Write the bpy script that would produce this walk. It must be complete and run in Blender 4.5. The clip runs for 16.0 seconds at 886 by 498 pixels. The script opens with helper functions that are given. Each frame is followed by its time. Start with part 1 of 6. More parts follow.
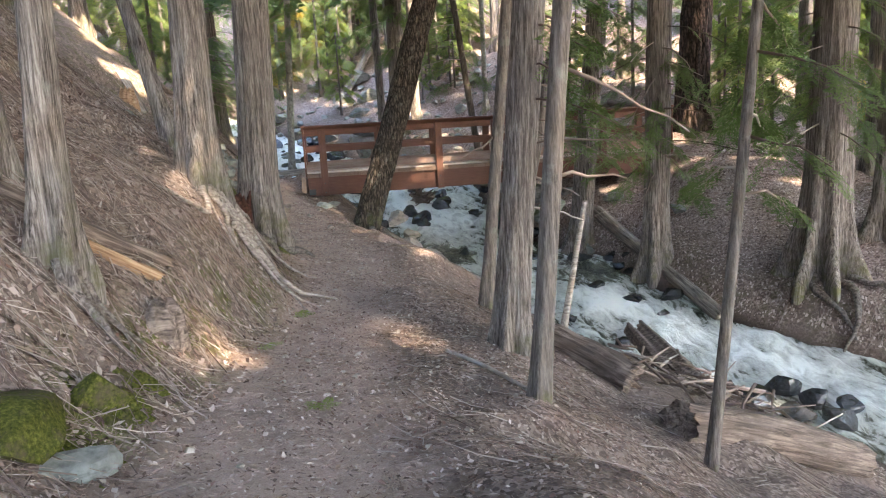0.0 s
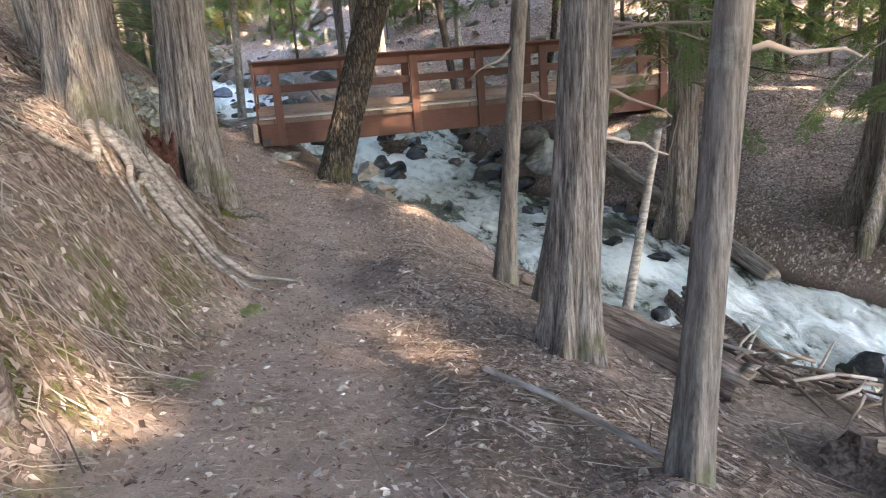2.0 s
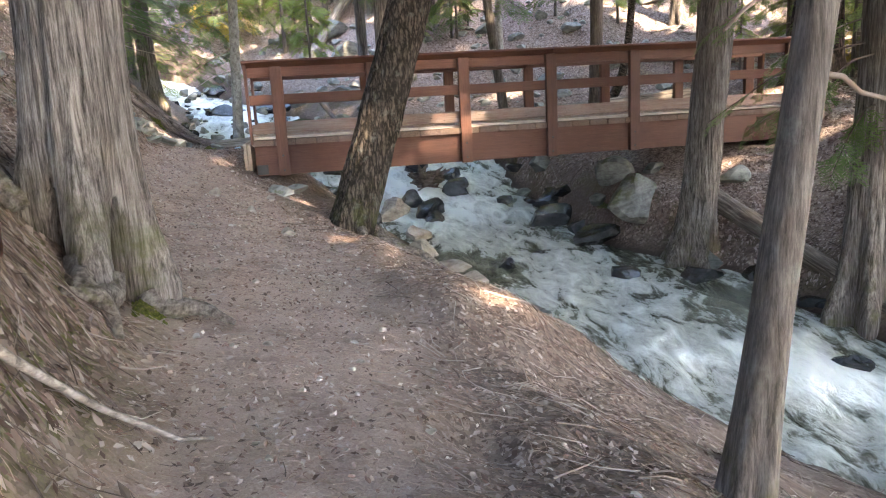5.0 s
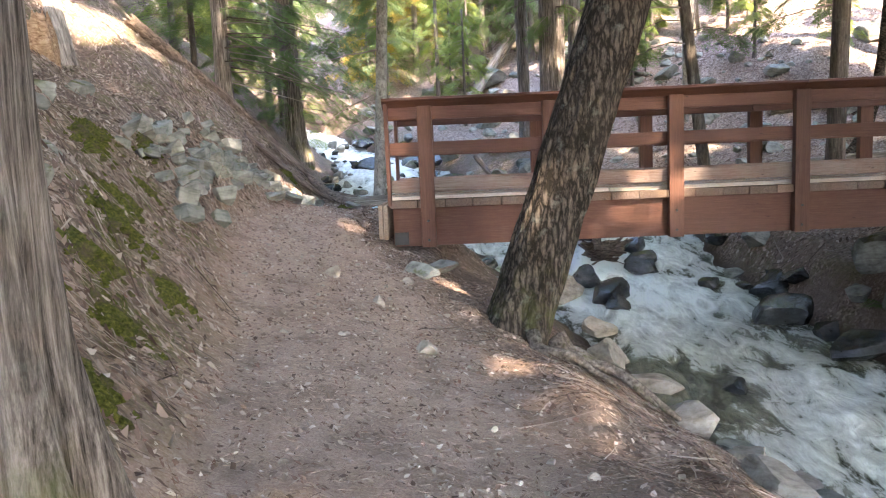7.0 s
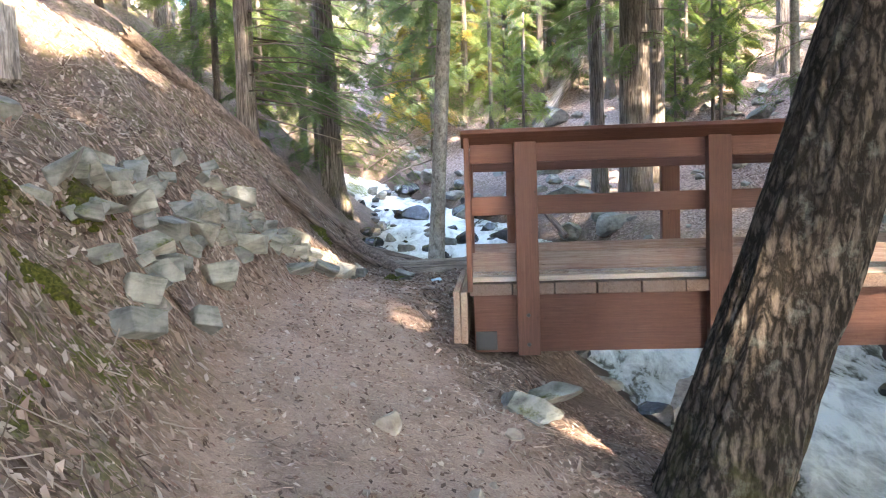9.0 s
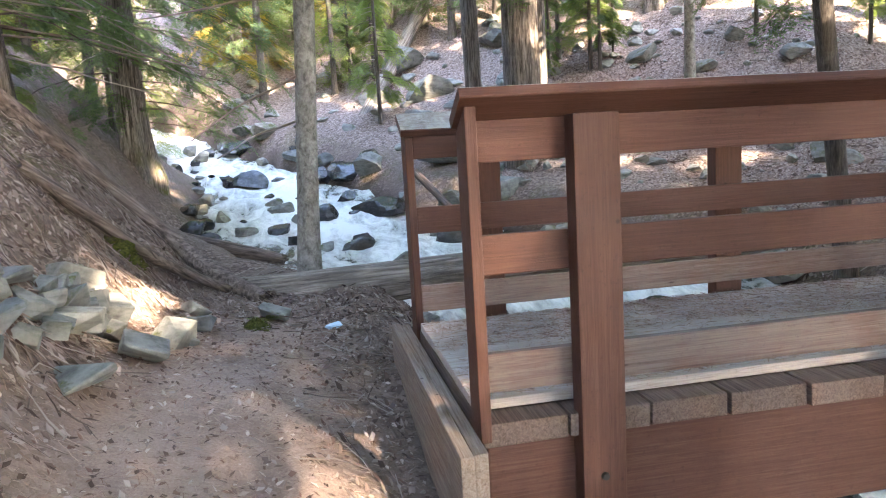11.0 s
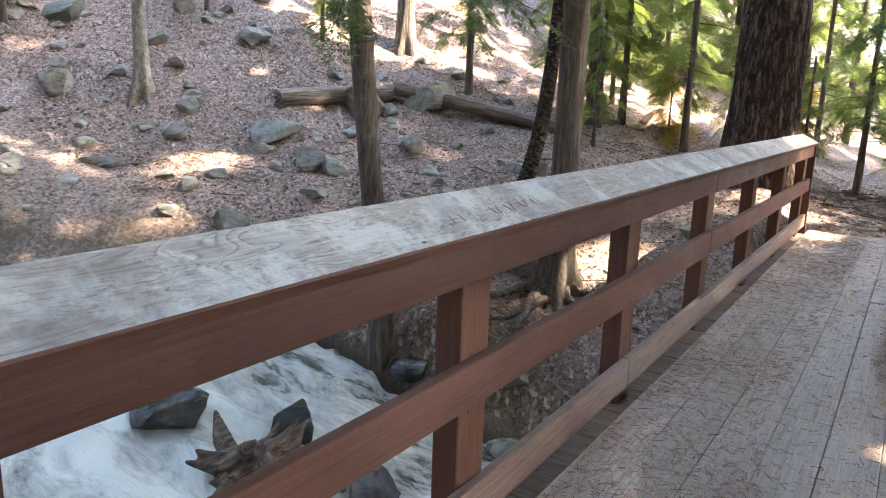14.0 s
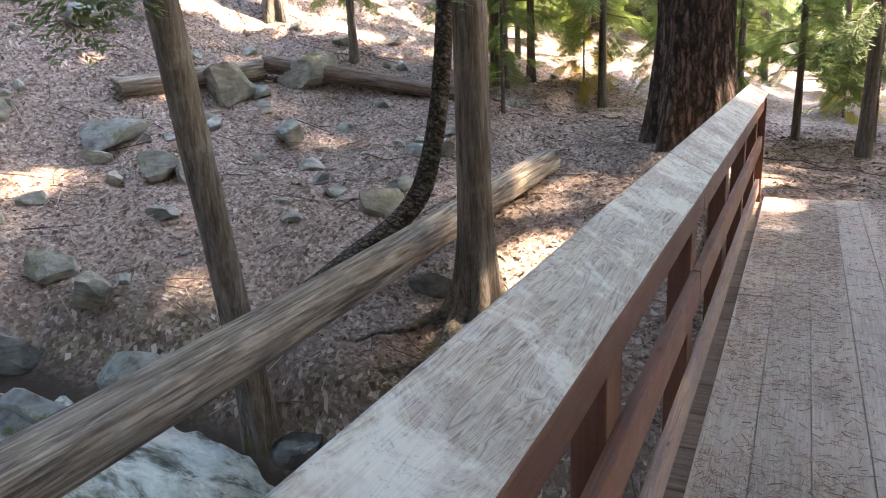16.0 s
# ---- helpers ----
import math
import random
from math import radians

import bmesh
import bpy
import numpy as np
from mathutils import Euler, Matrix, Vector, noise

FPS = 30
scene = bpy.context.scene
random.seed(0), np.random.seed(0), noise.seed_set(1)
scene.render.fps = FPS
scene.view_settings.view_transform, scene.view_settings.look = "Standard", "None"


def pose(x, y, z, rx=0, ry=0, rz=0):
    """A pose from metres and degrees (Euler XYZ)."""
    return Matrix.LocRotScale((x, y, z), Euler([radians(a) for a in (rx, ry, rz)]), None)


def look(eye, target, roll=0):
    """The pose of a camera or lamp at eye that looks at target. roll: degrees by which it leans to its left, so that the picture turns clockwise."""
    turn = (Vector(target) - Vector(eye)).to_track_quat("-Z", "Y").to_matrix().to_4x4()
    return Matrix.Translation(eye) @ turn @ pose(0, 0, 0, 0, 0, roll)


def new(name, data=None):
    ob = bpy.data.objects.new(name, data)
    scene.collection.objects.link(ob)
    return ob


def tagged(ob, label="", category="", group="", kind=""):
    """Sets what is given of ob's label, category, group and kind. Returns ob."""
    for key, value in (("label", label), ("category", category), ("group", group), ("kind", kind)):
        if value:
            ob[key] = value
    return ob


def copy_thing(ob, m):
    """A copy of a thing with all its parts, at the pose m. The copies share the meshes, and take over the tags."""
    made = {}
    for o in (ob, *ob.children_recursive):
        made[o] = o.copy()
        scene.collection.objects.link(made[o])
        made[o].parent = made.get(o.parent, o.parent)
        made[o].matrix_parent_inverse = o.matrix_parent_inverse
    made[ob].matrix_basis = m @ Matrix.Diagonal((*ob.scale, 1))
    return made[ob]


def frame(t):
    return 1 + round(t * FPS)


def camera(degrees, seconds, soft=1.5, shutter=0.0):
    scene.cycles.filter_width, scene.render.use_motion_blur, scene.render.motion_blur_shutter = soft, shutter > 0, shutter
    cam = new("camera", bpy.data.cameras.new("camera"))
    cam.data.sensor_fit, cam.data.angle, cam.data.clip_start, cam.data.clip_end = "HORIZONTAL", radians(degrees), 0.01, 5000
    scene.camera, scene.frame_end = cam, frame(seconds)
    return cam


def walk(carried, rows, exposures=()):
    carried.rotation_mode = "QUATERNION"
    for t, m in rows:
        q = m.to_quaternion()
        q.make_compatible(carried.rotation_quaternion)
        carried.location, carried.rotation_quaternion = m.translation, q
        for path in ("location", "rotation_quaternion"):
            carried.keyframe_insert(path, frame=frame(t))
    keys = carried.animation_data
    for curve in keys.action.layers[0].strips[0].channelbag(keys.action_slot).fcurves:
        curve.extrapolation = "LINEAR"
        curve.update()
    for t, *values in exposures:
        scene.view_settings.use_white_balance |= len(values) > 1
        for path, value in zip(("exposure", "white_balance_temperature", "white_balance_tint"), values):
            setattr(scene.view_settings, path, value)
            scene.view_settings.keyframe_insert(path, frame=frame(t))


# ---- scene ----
cam = camera(63.7, 16.0, 1.1)
PATH = [
    (0, (0.621, -17.288, 1.111), (0.909, -15.343, 0.749), -3.3),
    (0.5, (0.596, -16.748, 1.035), (0.895, -14.806, 0.658), -3.4),
    (1, (0.614, -16.158, 0.917), (0.925, -14.226, 0.503), -3.6),
    (1.5, (0.62, -15.49, 0.823), (0.936, -13.565, 0.382), -4.6),
    (2, (0.61, -14.833, 0.703), (0.985, -12.931, 0.211), -4.6),
    (2.5, (0.596, -14.126, 0.653), (0.987, -12.227, 0.16), -4.4),
    (3, (0.627, -13.447, 0.545), (1.086, -11.559, 0.073), -3.5),
    (3.2, (0.665, -13.223, 0.498), (1.14, -11.33, 0.066), -4.0),
    (5.3, (0.791, -10.459, 0.386), (1.078, -8.52, -0.012), -2.9),
    (5.5, (0.816, -10.191, 0.378), (1.042, -8.236, 0.021), -3.0),
    (6, (0.765, -9.466, 0.346), (0.918, -7.495, 0.042), -2.6),
    (6.5, (0.779, -8.733, 0.337), (0.857, -6.752, 0.074), -2.8),
    (7, (0.715, -8.018, 0.356), (0.683, -6.033, 0.118), -2.5),
    (7.5, (0.621, -7.346, 0.365), (0.505, -5.368, 0.099), -1.5),
    (8, (0.475, -6.622, 0.4), (0.249, -4.651, 0.149), -0.8),
    (8.5, (0.284, -5.967, 0.486), (0.075, -3.987, 0.3), -0.5),
    (9, (0.135, -5.259, 0.528), (0.014, -3.265, 0.415), -1.8),
    (9.2, (0.059, -4.98, 0.529), (0.014, -2.984, 0.407), -2.1),
    (11.3, (-0.611, -1.876, 0.946), (-0.211, 0.061, 0.646), -4.0),
    (11.5, (-0.652, -1.654, 0.921), (-0.22, 0.277, 0.631), -4.5),
    (12, (-0.66, -1.092, 1.018), (-0.072, 0.794, 0.709), -4.7),
    (12.5, (-0.601, -0.566, 1.088), (0.188, 1.244, 0.768), -5.2),
    (13, (-0.454, -0.108, 1.183), (0.744, 1.467, 0.892), -4.0),
    (13.5, (-0.18, 0.186, 1.33), (1.294, 1.495, 0.994), -0.6),
    (14, (0.056, 0.416, 1.374), (1.69, 1.491, 0.959), 1.9),
    (14.5, (0.305, 0.817, 1.393), (2.026, 1.686, 0.859), 1.2),
    (15, (0.776, 0.916, 1.449), (2.537, 1.687, 0.898), -1.5),
    (15.5, (1.232, 0.985, 1.498), (2.995, 1.755, 0.952), -2.8),
    (16, (1.667, 1.106, 1.532), (3.386, 1.979, 1.002), -2.9),
]
walk(cam, [(t, look(eye, target, roll)) for t, eye, target, roll in PATH], [(0, 4.4, 6700, 12), (3, 4.6, 6600, 12), (6, 4.85, 6700, 14), (9, 4.95, 6500, 13), (11.5, 5.0, 6700, 14), (12.5, 4.95, 7000, 14), (13, 5.0, 6900, 14), (14.5, 5.15, 6800, 15), (16, 5.1, 6900, 15)])

# ---- sky and sun ----
SUN_AZ, SUN_EL = radians(146), radians(42)  # azimuth clockwise from +y
SUN_DIR = Vector((math.sin(SUN_AZ) * math.cos(SUN_EL), math.cos(SUN_AZ) * math.cos(SUN_EL), math.sin(SUN_EL)))
world = bpy.data.worlds.new("sky")
scene.world = world
world.use_nodes = True
sky = world.node_tree.nodes.new("ShaderNodeTexSky")
sky.sky_type, sky.sun_disc, sky.sun_elevation, sky.sun_rotation = "NISHITA", False, SUN_EL, SUN_AZ
sky.air_density, sky.dust_density = 1.0, 1.0
world.node_tree.links.new(sky.outputs[0], world.node_tree.nodes["Background"].inputs[0])
world.node_tree.nodes["Background"].inputs[1].default_value = 0.15
sun_data = bpy.data.lights.new("sun", "SUN")
sun_data.energy, sun_data.angle, sun_data.color = 2.0, radians(1.0), (1.0, 0.84, 0.62)
sun = new("sun", sun_data)
sun.matrix_world = look(SUN_DIR * 60, (0, 0, 0))
# ---- plan of the ground: rows along y (up the valley), x across ----
PLAN_Y = np.array([-40, -22, -17, -14, -10.5, -8, -6, -4, -2, -1, 0, 1.5, 3.5, 5, 6.5, 9, 13, 18, 25, 45, 90.0])
PATH_W = np.array([-1, -0.4, -0.6, -0.5, -0.1, -0.05, -0.4, -0.8, -1.35, -1.6, -1.65, -1.6, -1.5, -1.4, -2.1, -2.8, -3.2, -6.2, -11.8, -23, -43])
PATH_E = np.array([1.5, 1.6, 1.6, 1.5, 1.6, 1.8, 2.0, 1.7, 1.2, 0.8, 0.3, 0.2, 0.1, 0, -1.6, -2.6, -3.0, -6.0, -11.5, -22.5, -42.5])
PATH_Z = np.array([1.5, 0.5, -0.05, -0.45, -0.78, -0.78, -0.72, -0.66, -0.4, -0.22, -0.12, -0.06, -0.28, -0.35, -0.1, 0.1, 0.8, 2, 4.2, 11, 28])
EDGE_Z = np.array([1.3, 0.3, -0.2, -0.65, -1.05, -1.05, -1.08, -1.1, -1.1, -0.85, -0.5, -0.35, -0.5, -0.5, -0.2, 0, 0.7, 1.9, 4.1, 10.8, 27.5])
SHORE_W = np.array([22, 11, 8.6, 8, 7, 5.7, 4.6, 3.45, 2.95, 2.7, 2.4, 2.1, 1.4, 0.6, -0.9, -2.2, -2.6, -5.6, -11, -22, -42])
SHORE_E = np.array([34, 19, 14, 12.5, 11, 8.7, 7.3, 6.7, 6.3, 5.9, 5.5, 5.2, 5.1, 5.1, 4.8, 2.3, -0.3, -3.6, -9, -20, -40])
WATER_Z = np.array([-7, -4.6, -3.9, -3.6, -3.25, -3.0, -2.65, -2.35, -2.18, -2.1, -2.0, -1.85, -1.5, -1.1, -0.7, -0.4, 0.4, 1.6, 3.6, 10, 26])
BANK_H = np.array([0.6, 0.6, 0.6, 0.6, 0.7, 0.7, 0.7, 0.55, 0.5, 0.6, 0.8, 0.8, 0.7, 0.5, 0.5, 0.5, 0.6, 0.8, 1, 1, 1])
EAST_Z = np.array([-4.5, -2.8, -2.2, -1.9, -1.6, -1.3, -1.1, -0.75, -0.35, -0.15, -0.06, 0.0, 0.1, 0.25, 0.35, 0.6, 1.6, 3.2, 6, 14, 32])

TOE_H = np.array([0.8, 0.8, 0.6, 0.45, 1.15, 1.15, 0.9, 0.85, 0.8, 0.8, 0.8, 0.8, 0.8, 0.8, 0.8, 0.8, 0.8, 0.8, 0.8, 0.8, 0.8])


def row(values, y):
    return np.interp(y, PLAN_Y, values)


def lattice(ix, iy, seed):
    h = (ix * 374761393 + iy * 668265263 + seed * 974634777) & 0x7FFFFFFF
    h = ((h ^ (h >> 13)) * 1274126177) & 0x7FFFFFFF
    return ((h ^ (h >> 16)) & 0xFFFF) / 65535.0


def grain(x, y, size, seed):
    """Smooth value noise, -1 to 1, of that grain size in metres."""
    x, y = np.asarray(x, float) / size, np.asarray(y, float) / size
    ix, iy = np.floor(x).astype(np.int64), np.floor(y).astype(np.int64)
    fx, fy = x - ix, y - iy
    fx, fy = fx * fx * (3 - 2 * fx), fy * fy * (3 - 2 * fy)
    low = lattice(ix, iy, seed) * (1 - fx) + lattice(ix + 1, iy, seed) * fx
    high = lattice(ix, iy + 1, seed) * (1 - fx) + lattice(ix + 1, iy + 1, seed) * fx
    return 2 * (low * (1 - fy) + high * fy) - 1


def profile(x, y):
    """The ground without its roughness: hillside, trail, bank, bed of the creek, far bank, far slope."""
    pw, pe, sw, se = row(PATH_W, y), row(PATH_E, y), row(SHORE_W, y), row(SHORE_E, y)
    zp, ze, zw, hb, zf = row(PATH_Z, y), row(EDGE_Z, y), row(WATER_Z, y), row(BANK_H, y), row(EAST_Z, y)
    hill = np.clip((y - 1.0) / 10.0, 0, 1) * 0.32 + 0.03
    mid = 0.5 * (sw + se)
    xs = [pw - 60, pw - 8, pw - 0.65, pw, pe, sw, mid, se, se + 0.5, se + 4.0, se + 40]
    zs = [zp + 40, zp + 7.6, zp + row(TOE_H, y), zp, ze, zw - 0.02, zw - 0.5, zw - 0.02, zw + hb, zf, zf + 36 * hill]
    z = np.full(np.shape(x), 0.0)
    for i in range(len(xs) - 1):
        f = np.clip((x - xs[i]) / np.maximum(xs[i + 1] - xs[i], 0.05), 0, 1)
        z = np.where((x >= xs[i]) | (i == 0), zs[i] + f * (zs[i + 1] - zs[i]), z)
    return z


def trail(x, y):
    """1 on the trodden trail, 0 off it."""
    pw, pe = row(PATH_W, y), row(PATH_E, y)
    on = np.clip((x - pw + 0.1) / 0.35, 0, 1) * np.clip((pe - 0.35 - x) / 0.5, 0, 1) * np.clip((4.0 - y) / 1.5, 0, 1)
    east = np.clip((x - 9.2) / 0.3, 0, 1) * np.clip((1.1 - np.abs(y - 0.75)) / 0.4, 0, 1) * np.clip((16 - x) / 3, 0, 1)
    return np.maximum(on, east)


def ground(x, y):
    """Height of the ground."""
    x, y = np.asarray(x, float), np.asarray(y, float)
    z = 0.0
    for ox, oy in ((0, 0), (0.22, 0), (-0.22, 0), (0, 0.4), (0, -0.4)):
        z = z + profile(x + ox, y + oy) / 5
    t = trail(x, y)
    wet = np.clip((x - row(SHORE_W, y) + 0.3) / 0.5, 0, 1) * np.clip((row(SHORE_E, y) + 0.3 - x) / 0.5, 0, 1)
    rough = (1 - 0.88 * t) * (1 - 0.6 * wet)
    z = z + rough * (0.16 * grain(x, y, 1.9, 1) + 0.085 * grain(x, y, 0.7, 2) + 0.04 * grain(x, y, 0.27, 3)) * (1 + np.clip((row(PATH_W, y) - x) / 3, 0, 0.6))
    hill = np.clip((row(PATH_W, y) - x - 0.1) / 0.5, 0, 1)
    z = z + (0.012 + 0.022 * hill) * grain(x, y, 0.13, 4) * (0.4 + 0.6 * rough)
    # the span keeps clear of the ground
    span = np.clip((x + 0.05) / 0.3, 0, 1) * np.clip((9.4 - x) / 0.3, 0, 1) * np.clip((y + 0.35) / 0.3, 0, 1) * np.clip((1.9 - y) / 0.3, 0, 1)
    limit = np.where((x > 0.7) & (x < 8.6), -0.66, -0.62)
    return np.where(z > limit, z + span * (limit - z), z)

# ---- materials ----
class Nodes:
    """A node material under construction."""

    def __init__(self, name, rough=0.8, spec=0.3):
        self.mat = bpy.data.materials.new(name)
        self.mat.use_nodes = True
        self.tree = self.mat.node_tree
        self.bsdf = self.tree.nodes["Principled BSDF"]
        self.bsdf.inputs["Roughness"].default_value = rough
        self.bsdf.inputs["Specular IOR Level"].default_value = spec
        self.coord = self.tree.nodes.new("ShaderNodeTexCoord").outputs["Object"]

    def node(self, kind, **inputs):
        n = self.tree.nodes.new(kind)
        for key, value in inputs.items():
            self.put(n, key, value)
        return n

    def put(self, n, key, value):
        socket = n.inputs[int(key[1:])] if key[0] == "i" and key[1:].isdigit() else n.inputs[key]
        if isinstance(value, bpy.types.NodeSocket):
            self.tree.links.new(value, socket)
        else:
            socket.default_value = value

    def mapped(self, scale, source=None):
        m = self.node("ShaderNodeMapping", Vector=source or self.coord, Scale=scale)
        return m.outputs[0]

    def noise(self, scale, detail=4.0, rough=0.6, vector=None, distortion=0.0):
        n = self.node("ShaderNodeTexNoise", Vector=vector or self.coord, Scale=scale, Detail=detail, Roughness=rough, Distortion=distortion)
        return n.outputs[0]

    def cells(self, scale, vector=None, feature="F1", out="Distance"):
        n = self.node("ShaderNodeTexVoronoi", Vector=vector or self.coord, Scale=scale)
        n.feature = feature
        return n.outputs[out]

    def ramp(self, factor, *stops):
        n = self.node("ShaderNodeValToRGB", Fac=factor)
        e = n.color_ramp.elements
        while len(e) < len(stops):
            e.new(0.5)
        for el, (place, colour) in zip(e, stops):
            el.position = place
            el.color = (*colour, 1) if isinstance(colour, tuple) else (colour, colour, colour, 1)
        return n.outputs[0]

    def mix(self, factor, a, b, blend="MIX"):
        n = self.tree.nodes.new("ShaderNodeMix")
        n.data_type, n.blend_type = "RGBA", blend
        for socket, value in ((n.inputs[0], factor), (n.inputs[6], a), (n.inputs[7], b)):
            if isinstance(value, bpy.types.NodeSocket):
                self.tree.links.new(value, socket)
            else:
                socket.default_value = (*value, 1) if isinstance(value, tuple) else value
        return n.outputs[2]

    def math(self, op, a, b=0.0):
        n = self.tree.nodes.new("ShaderNodeMath")
        n.operation = op
        for socket, value in zip(n.inputs, (a, b)):
            if isinstance(value, bpy.types.NodeSocket):
                self.tree.links.new(value, socket)
            else:
                socket.default_value = value
        return n.outputs[0]

    def island(self):
        return self.tree.nodes.new("ShaderNodeNewGeometry").outputs["Random Per Island"]

    def chance(self):
        return self.tree.nodes.new("ShaderNodeObjectInfo").outputs["Random"]

    def layer(self, name):
        n = self.tree.nodes.new("ShaderNodeAttribute")
        n.attribute_name = name
        return n.outputs["Fac"]

    def up(self):
        """How far a face looks up."""
        n = self.tree.nodes.new("ShaderNodeNewGeometry")
        s = self.tree.nodes.new("ShaderNodeSeparateXYZ")
        self.tree.links.new(n.outputs["Normal"], s.inputs[0])
        return s.outputs["Z"]

    def done(self, colour, rough=None, bump=None, strength=0.5, distance=0.01):
        self.put(self.bsdf, "Base Color", colour if isinstance(colour, bpy.types.NodeSocket) else (*colour, 1))
        if rough is not None:
            self.put(self.bsdf, "Roughness", rough)
        if bump is not None:
            b = self.node("ShaderNodeBump", Height=bump, Strength=strength, Distance=distance)
            self.put(self.bsdf, "Normal", b.outputs[0])
        return self.mat


def bark_material(name, dark, mid, pale, across, along, depth, lichen=0.0, moss=0.0, plates=0.0):
    """Bark: stringy upright ridges, or with plates > 0 broken into furrowed plates."""
    n = Nodes(name, 0.92, 0.15)
    stretched = n.mapped((across, across, along))
    ridge = n.noise(1.0, 6, 0.68, stretched, 0.5)
    fine = n.noise(3.4, 5, 0.75, stretched)
    both = n.math("ADD", n.math("MULTIPLY", ridge, 0.6), n.math("MULTIPLY", fine, 0.4))
    if plates:
        bent = n.node("ShaderNodeVectorMath", i0=n.mapped((across, across, along * 0.55)), i1=n.node("ShaderNodeTexNoise", Vector=n.coord, Scale=9.0, Detail=3.0).outputs[1])
        cracks = n.ramp(n.cells(1.0, bent.outputs[0], "DISTANCE_TO_EDGE"), (0.0, 0.0), (0.3, 1.0))
        both = n.math("ADD", n.math("MULTIPLY", both, 1 - 0.24 * plates), n.math("MULTIPLY", cracks, 0.15 * plates))
    colour = n.ramp(both, (0.4, dark), (0.5, mid), (0.61, pale))
    blotch = n.noise(1.3, 4, 0.6)
    colour = n.mix(n.ramp(blotch, (0.42, 0.0), (0.7, 0.5)), colour, tuple(c * 0.55 for c in mid))
    if lichen:
        spots = n.ramp(n.noise(5.5, 5, 0.75), (0.56, 0.0), (0.68, lichen))
        colour = n.mix(spots, colour, (0.27, 0.28, 0.24))
    if moss:
        colour = n.mix(n.math("MULTIPLY", n.layer("moss"), n.ramp(n.noise(4.0, 5, 0.7), (0.48, 0.0), (0.64, moss))), colour, (0.09, 0.095, 0.03))
    return n.done(colour, None, both, 1.0, depth)


M_CEDAR = bark_material("cedar_bark", (0.035, 0.028, 0.024), (0.165, 0.138, 0.122), (0.36, 0.315, 0.285), 34, 2.0, 0.03, 0.2, 0.6)
M_SLIM = bark_material("slim_bark", (0.055, 0.046, 0.042), (0.125, 0.105, 0.092), (0.21, 0.18, 0.16), 30, 3.0, 0.008, 0.3, 0.5)
M_FIR = bark_material("fir_bark", (0.016, 0.013, 0.011), (0.085, 0.068, 0.056), (0.165, 0.135, 0.11), 22, 7.0, 0.05, 0.3, 0.6, 1.0)
M_PALE = bark_material("pale_bark", (0.11, 0.1, 0.09), (0.24, 0.225, 0.2), (0.38, 0.36, 0.33), 12, 9.0, 0.005, 0.5, 0.6)
M_DARKFIR = bark_material("dark_fir_bark", (0.018, 0.013, 0.012), (0.085, 0.058, 0.05), (0.19, 0.13, 0.11), 13, 4.0, 0.05, 0.1, 0.3, 1.0)


def wood_material(name, dark, mid, pale, grey=0.0, grey_colour=(0.36, 0.35, 0.33), axis=0, rough=0.7):
    """Sawn timber, its grain along an axis."""
    n = Nodes(name, rough, 0.3)
    scale = [85.0, 85.0, 85.0]
    scale[axis] = 2.4
    info = n.tree.nodes.new("ShaderNodeObjectInfo")
    shift = n.node("ShaderNodeVectorMath", i0=n.coord, i1=info.outputs["Random"])
    stretched = n.mapped(tuple(scale), shift.outputs[0])
    g = n.noise(1.0, 4, 0.6, stretched, 1.2)
    rings = n.noise(1.0, 3, 0.5, n.mapped(tuple(v * 0.22 for v in scale), shift.outputs[0]), 2.2)
    lines = n.ramp(n.math("FRACT", n.math("MULTIPLY", rings, 11.0)), (0.0, 0.25), (0.12, 0.6), (0.8, 0.5), (1.0, 0.25))
    fine = n.noise(3.0, 4, 0.7, stretched)
    both = n.math("ADD", n.math("ADD", n.math("MULTIPLY", g, 0.45), n.math("MULTIPLY", fine, 0.3)), n.math("MULTIPLY", lines, 0.25))
    colour = n.ramp(both, (0.36, dark), (0.5, mid), (0.64, pale))
    tone = n.mix(n.chance(), (0.82, 0.82, 0.82), (1.12, 1.1, 1.08))
    colour = n.mix(1.0, colour, tone, "MULTIPLY")
    worn = n.noise(2.6, 5, 0.7)
    if grey:
        patches = n.ramp(n.math("ADD", n.math("MULTIPLY", worn, 0.7), n.math("MULTIPLY", g, 0.3)), (0.52 - 0.3 * grey, 0.0), (0.68 - 0.22 * grey, 1.0))
        weathered = n.ramp(both, (0.36, tuple(c * 0.55 for c in grey_colour)), (0.62, grey_colour))
        colour = n.mix(n.math("MULTIPLY", patches, min(1.0, grey * 1.3)), colour, weathered)
    knots = n.cells(3.3, n.mapped((2.2, 2.2, 2.2) if axis else (0.9, 3.0, 3.0)))
    colour = n.mix(n.ramp(knots, (0.03, 0.75), (0.075, 0.0)), colour, tuple(c * 0.35 for c in dark))
    colour = n.mix(n.ramp(n.noise(0.9, 6, 0.75), (0.52, 0.0), (0.75, 0.5)), colour, tuple(c * 0.45 for c in mid))
    specks = n.noise(46.0, 4, 0.8)
    colour = n.mix(n.ramp(specks, (0.58, 0.0), (0.7, 0.5)), colour, tuple(c * 0.4 for c in mid))
    return n.done(colour, n.ramp(worn, (0.3, rough - 0.12), (0.7, min(1, rough + 0.15))), both, 0.45, 0.004)


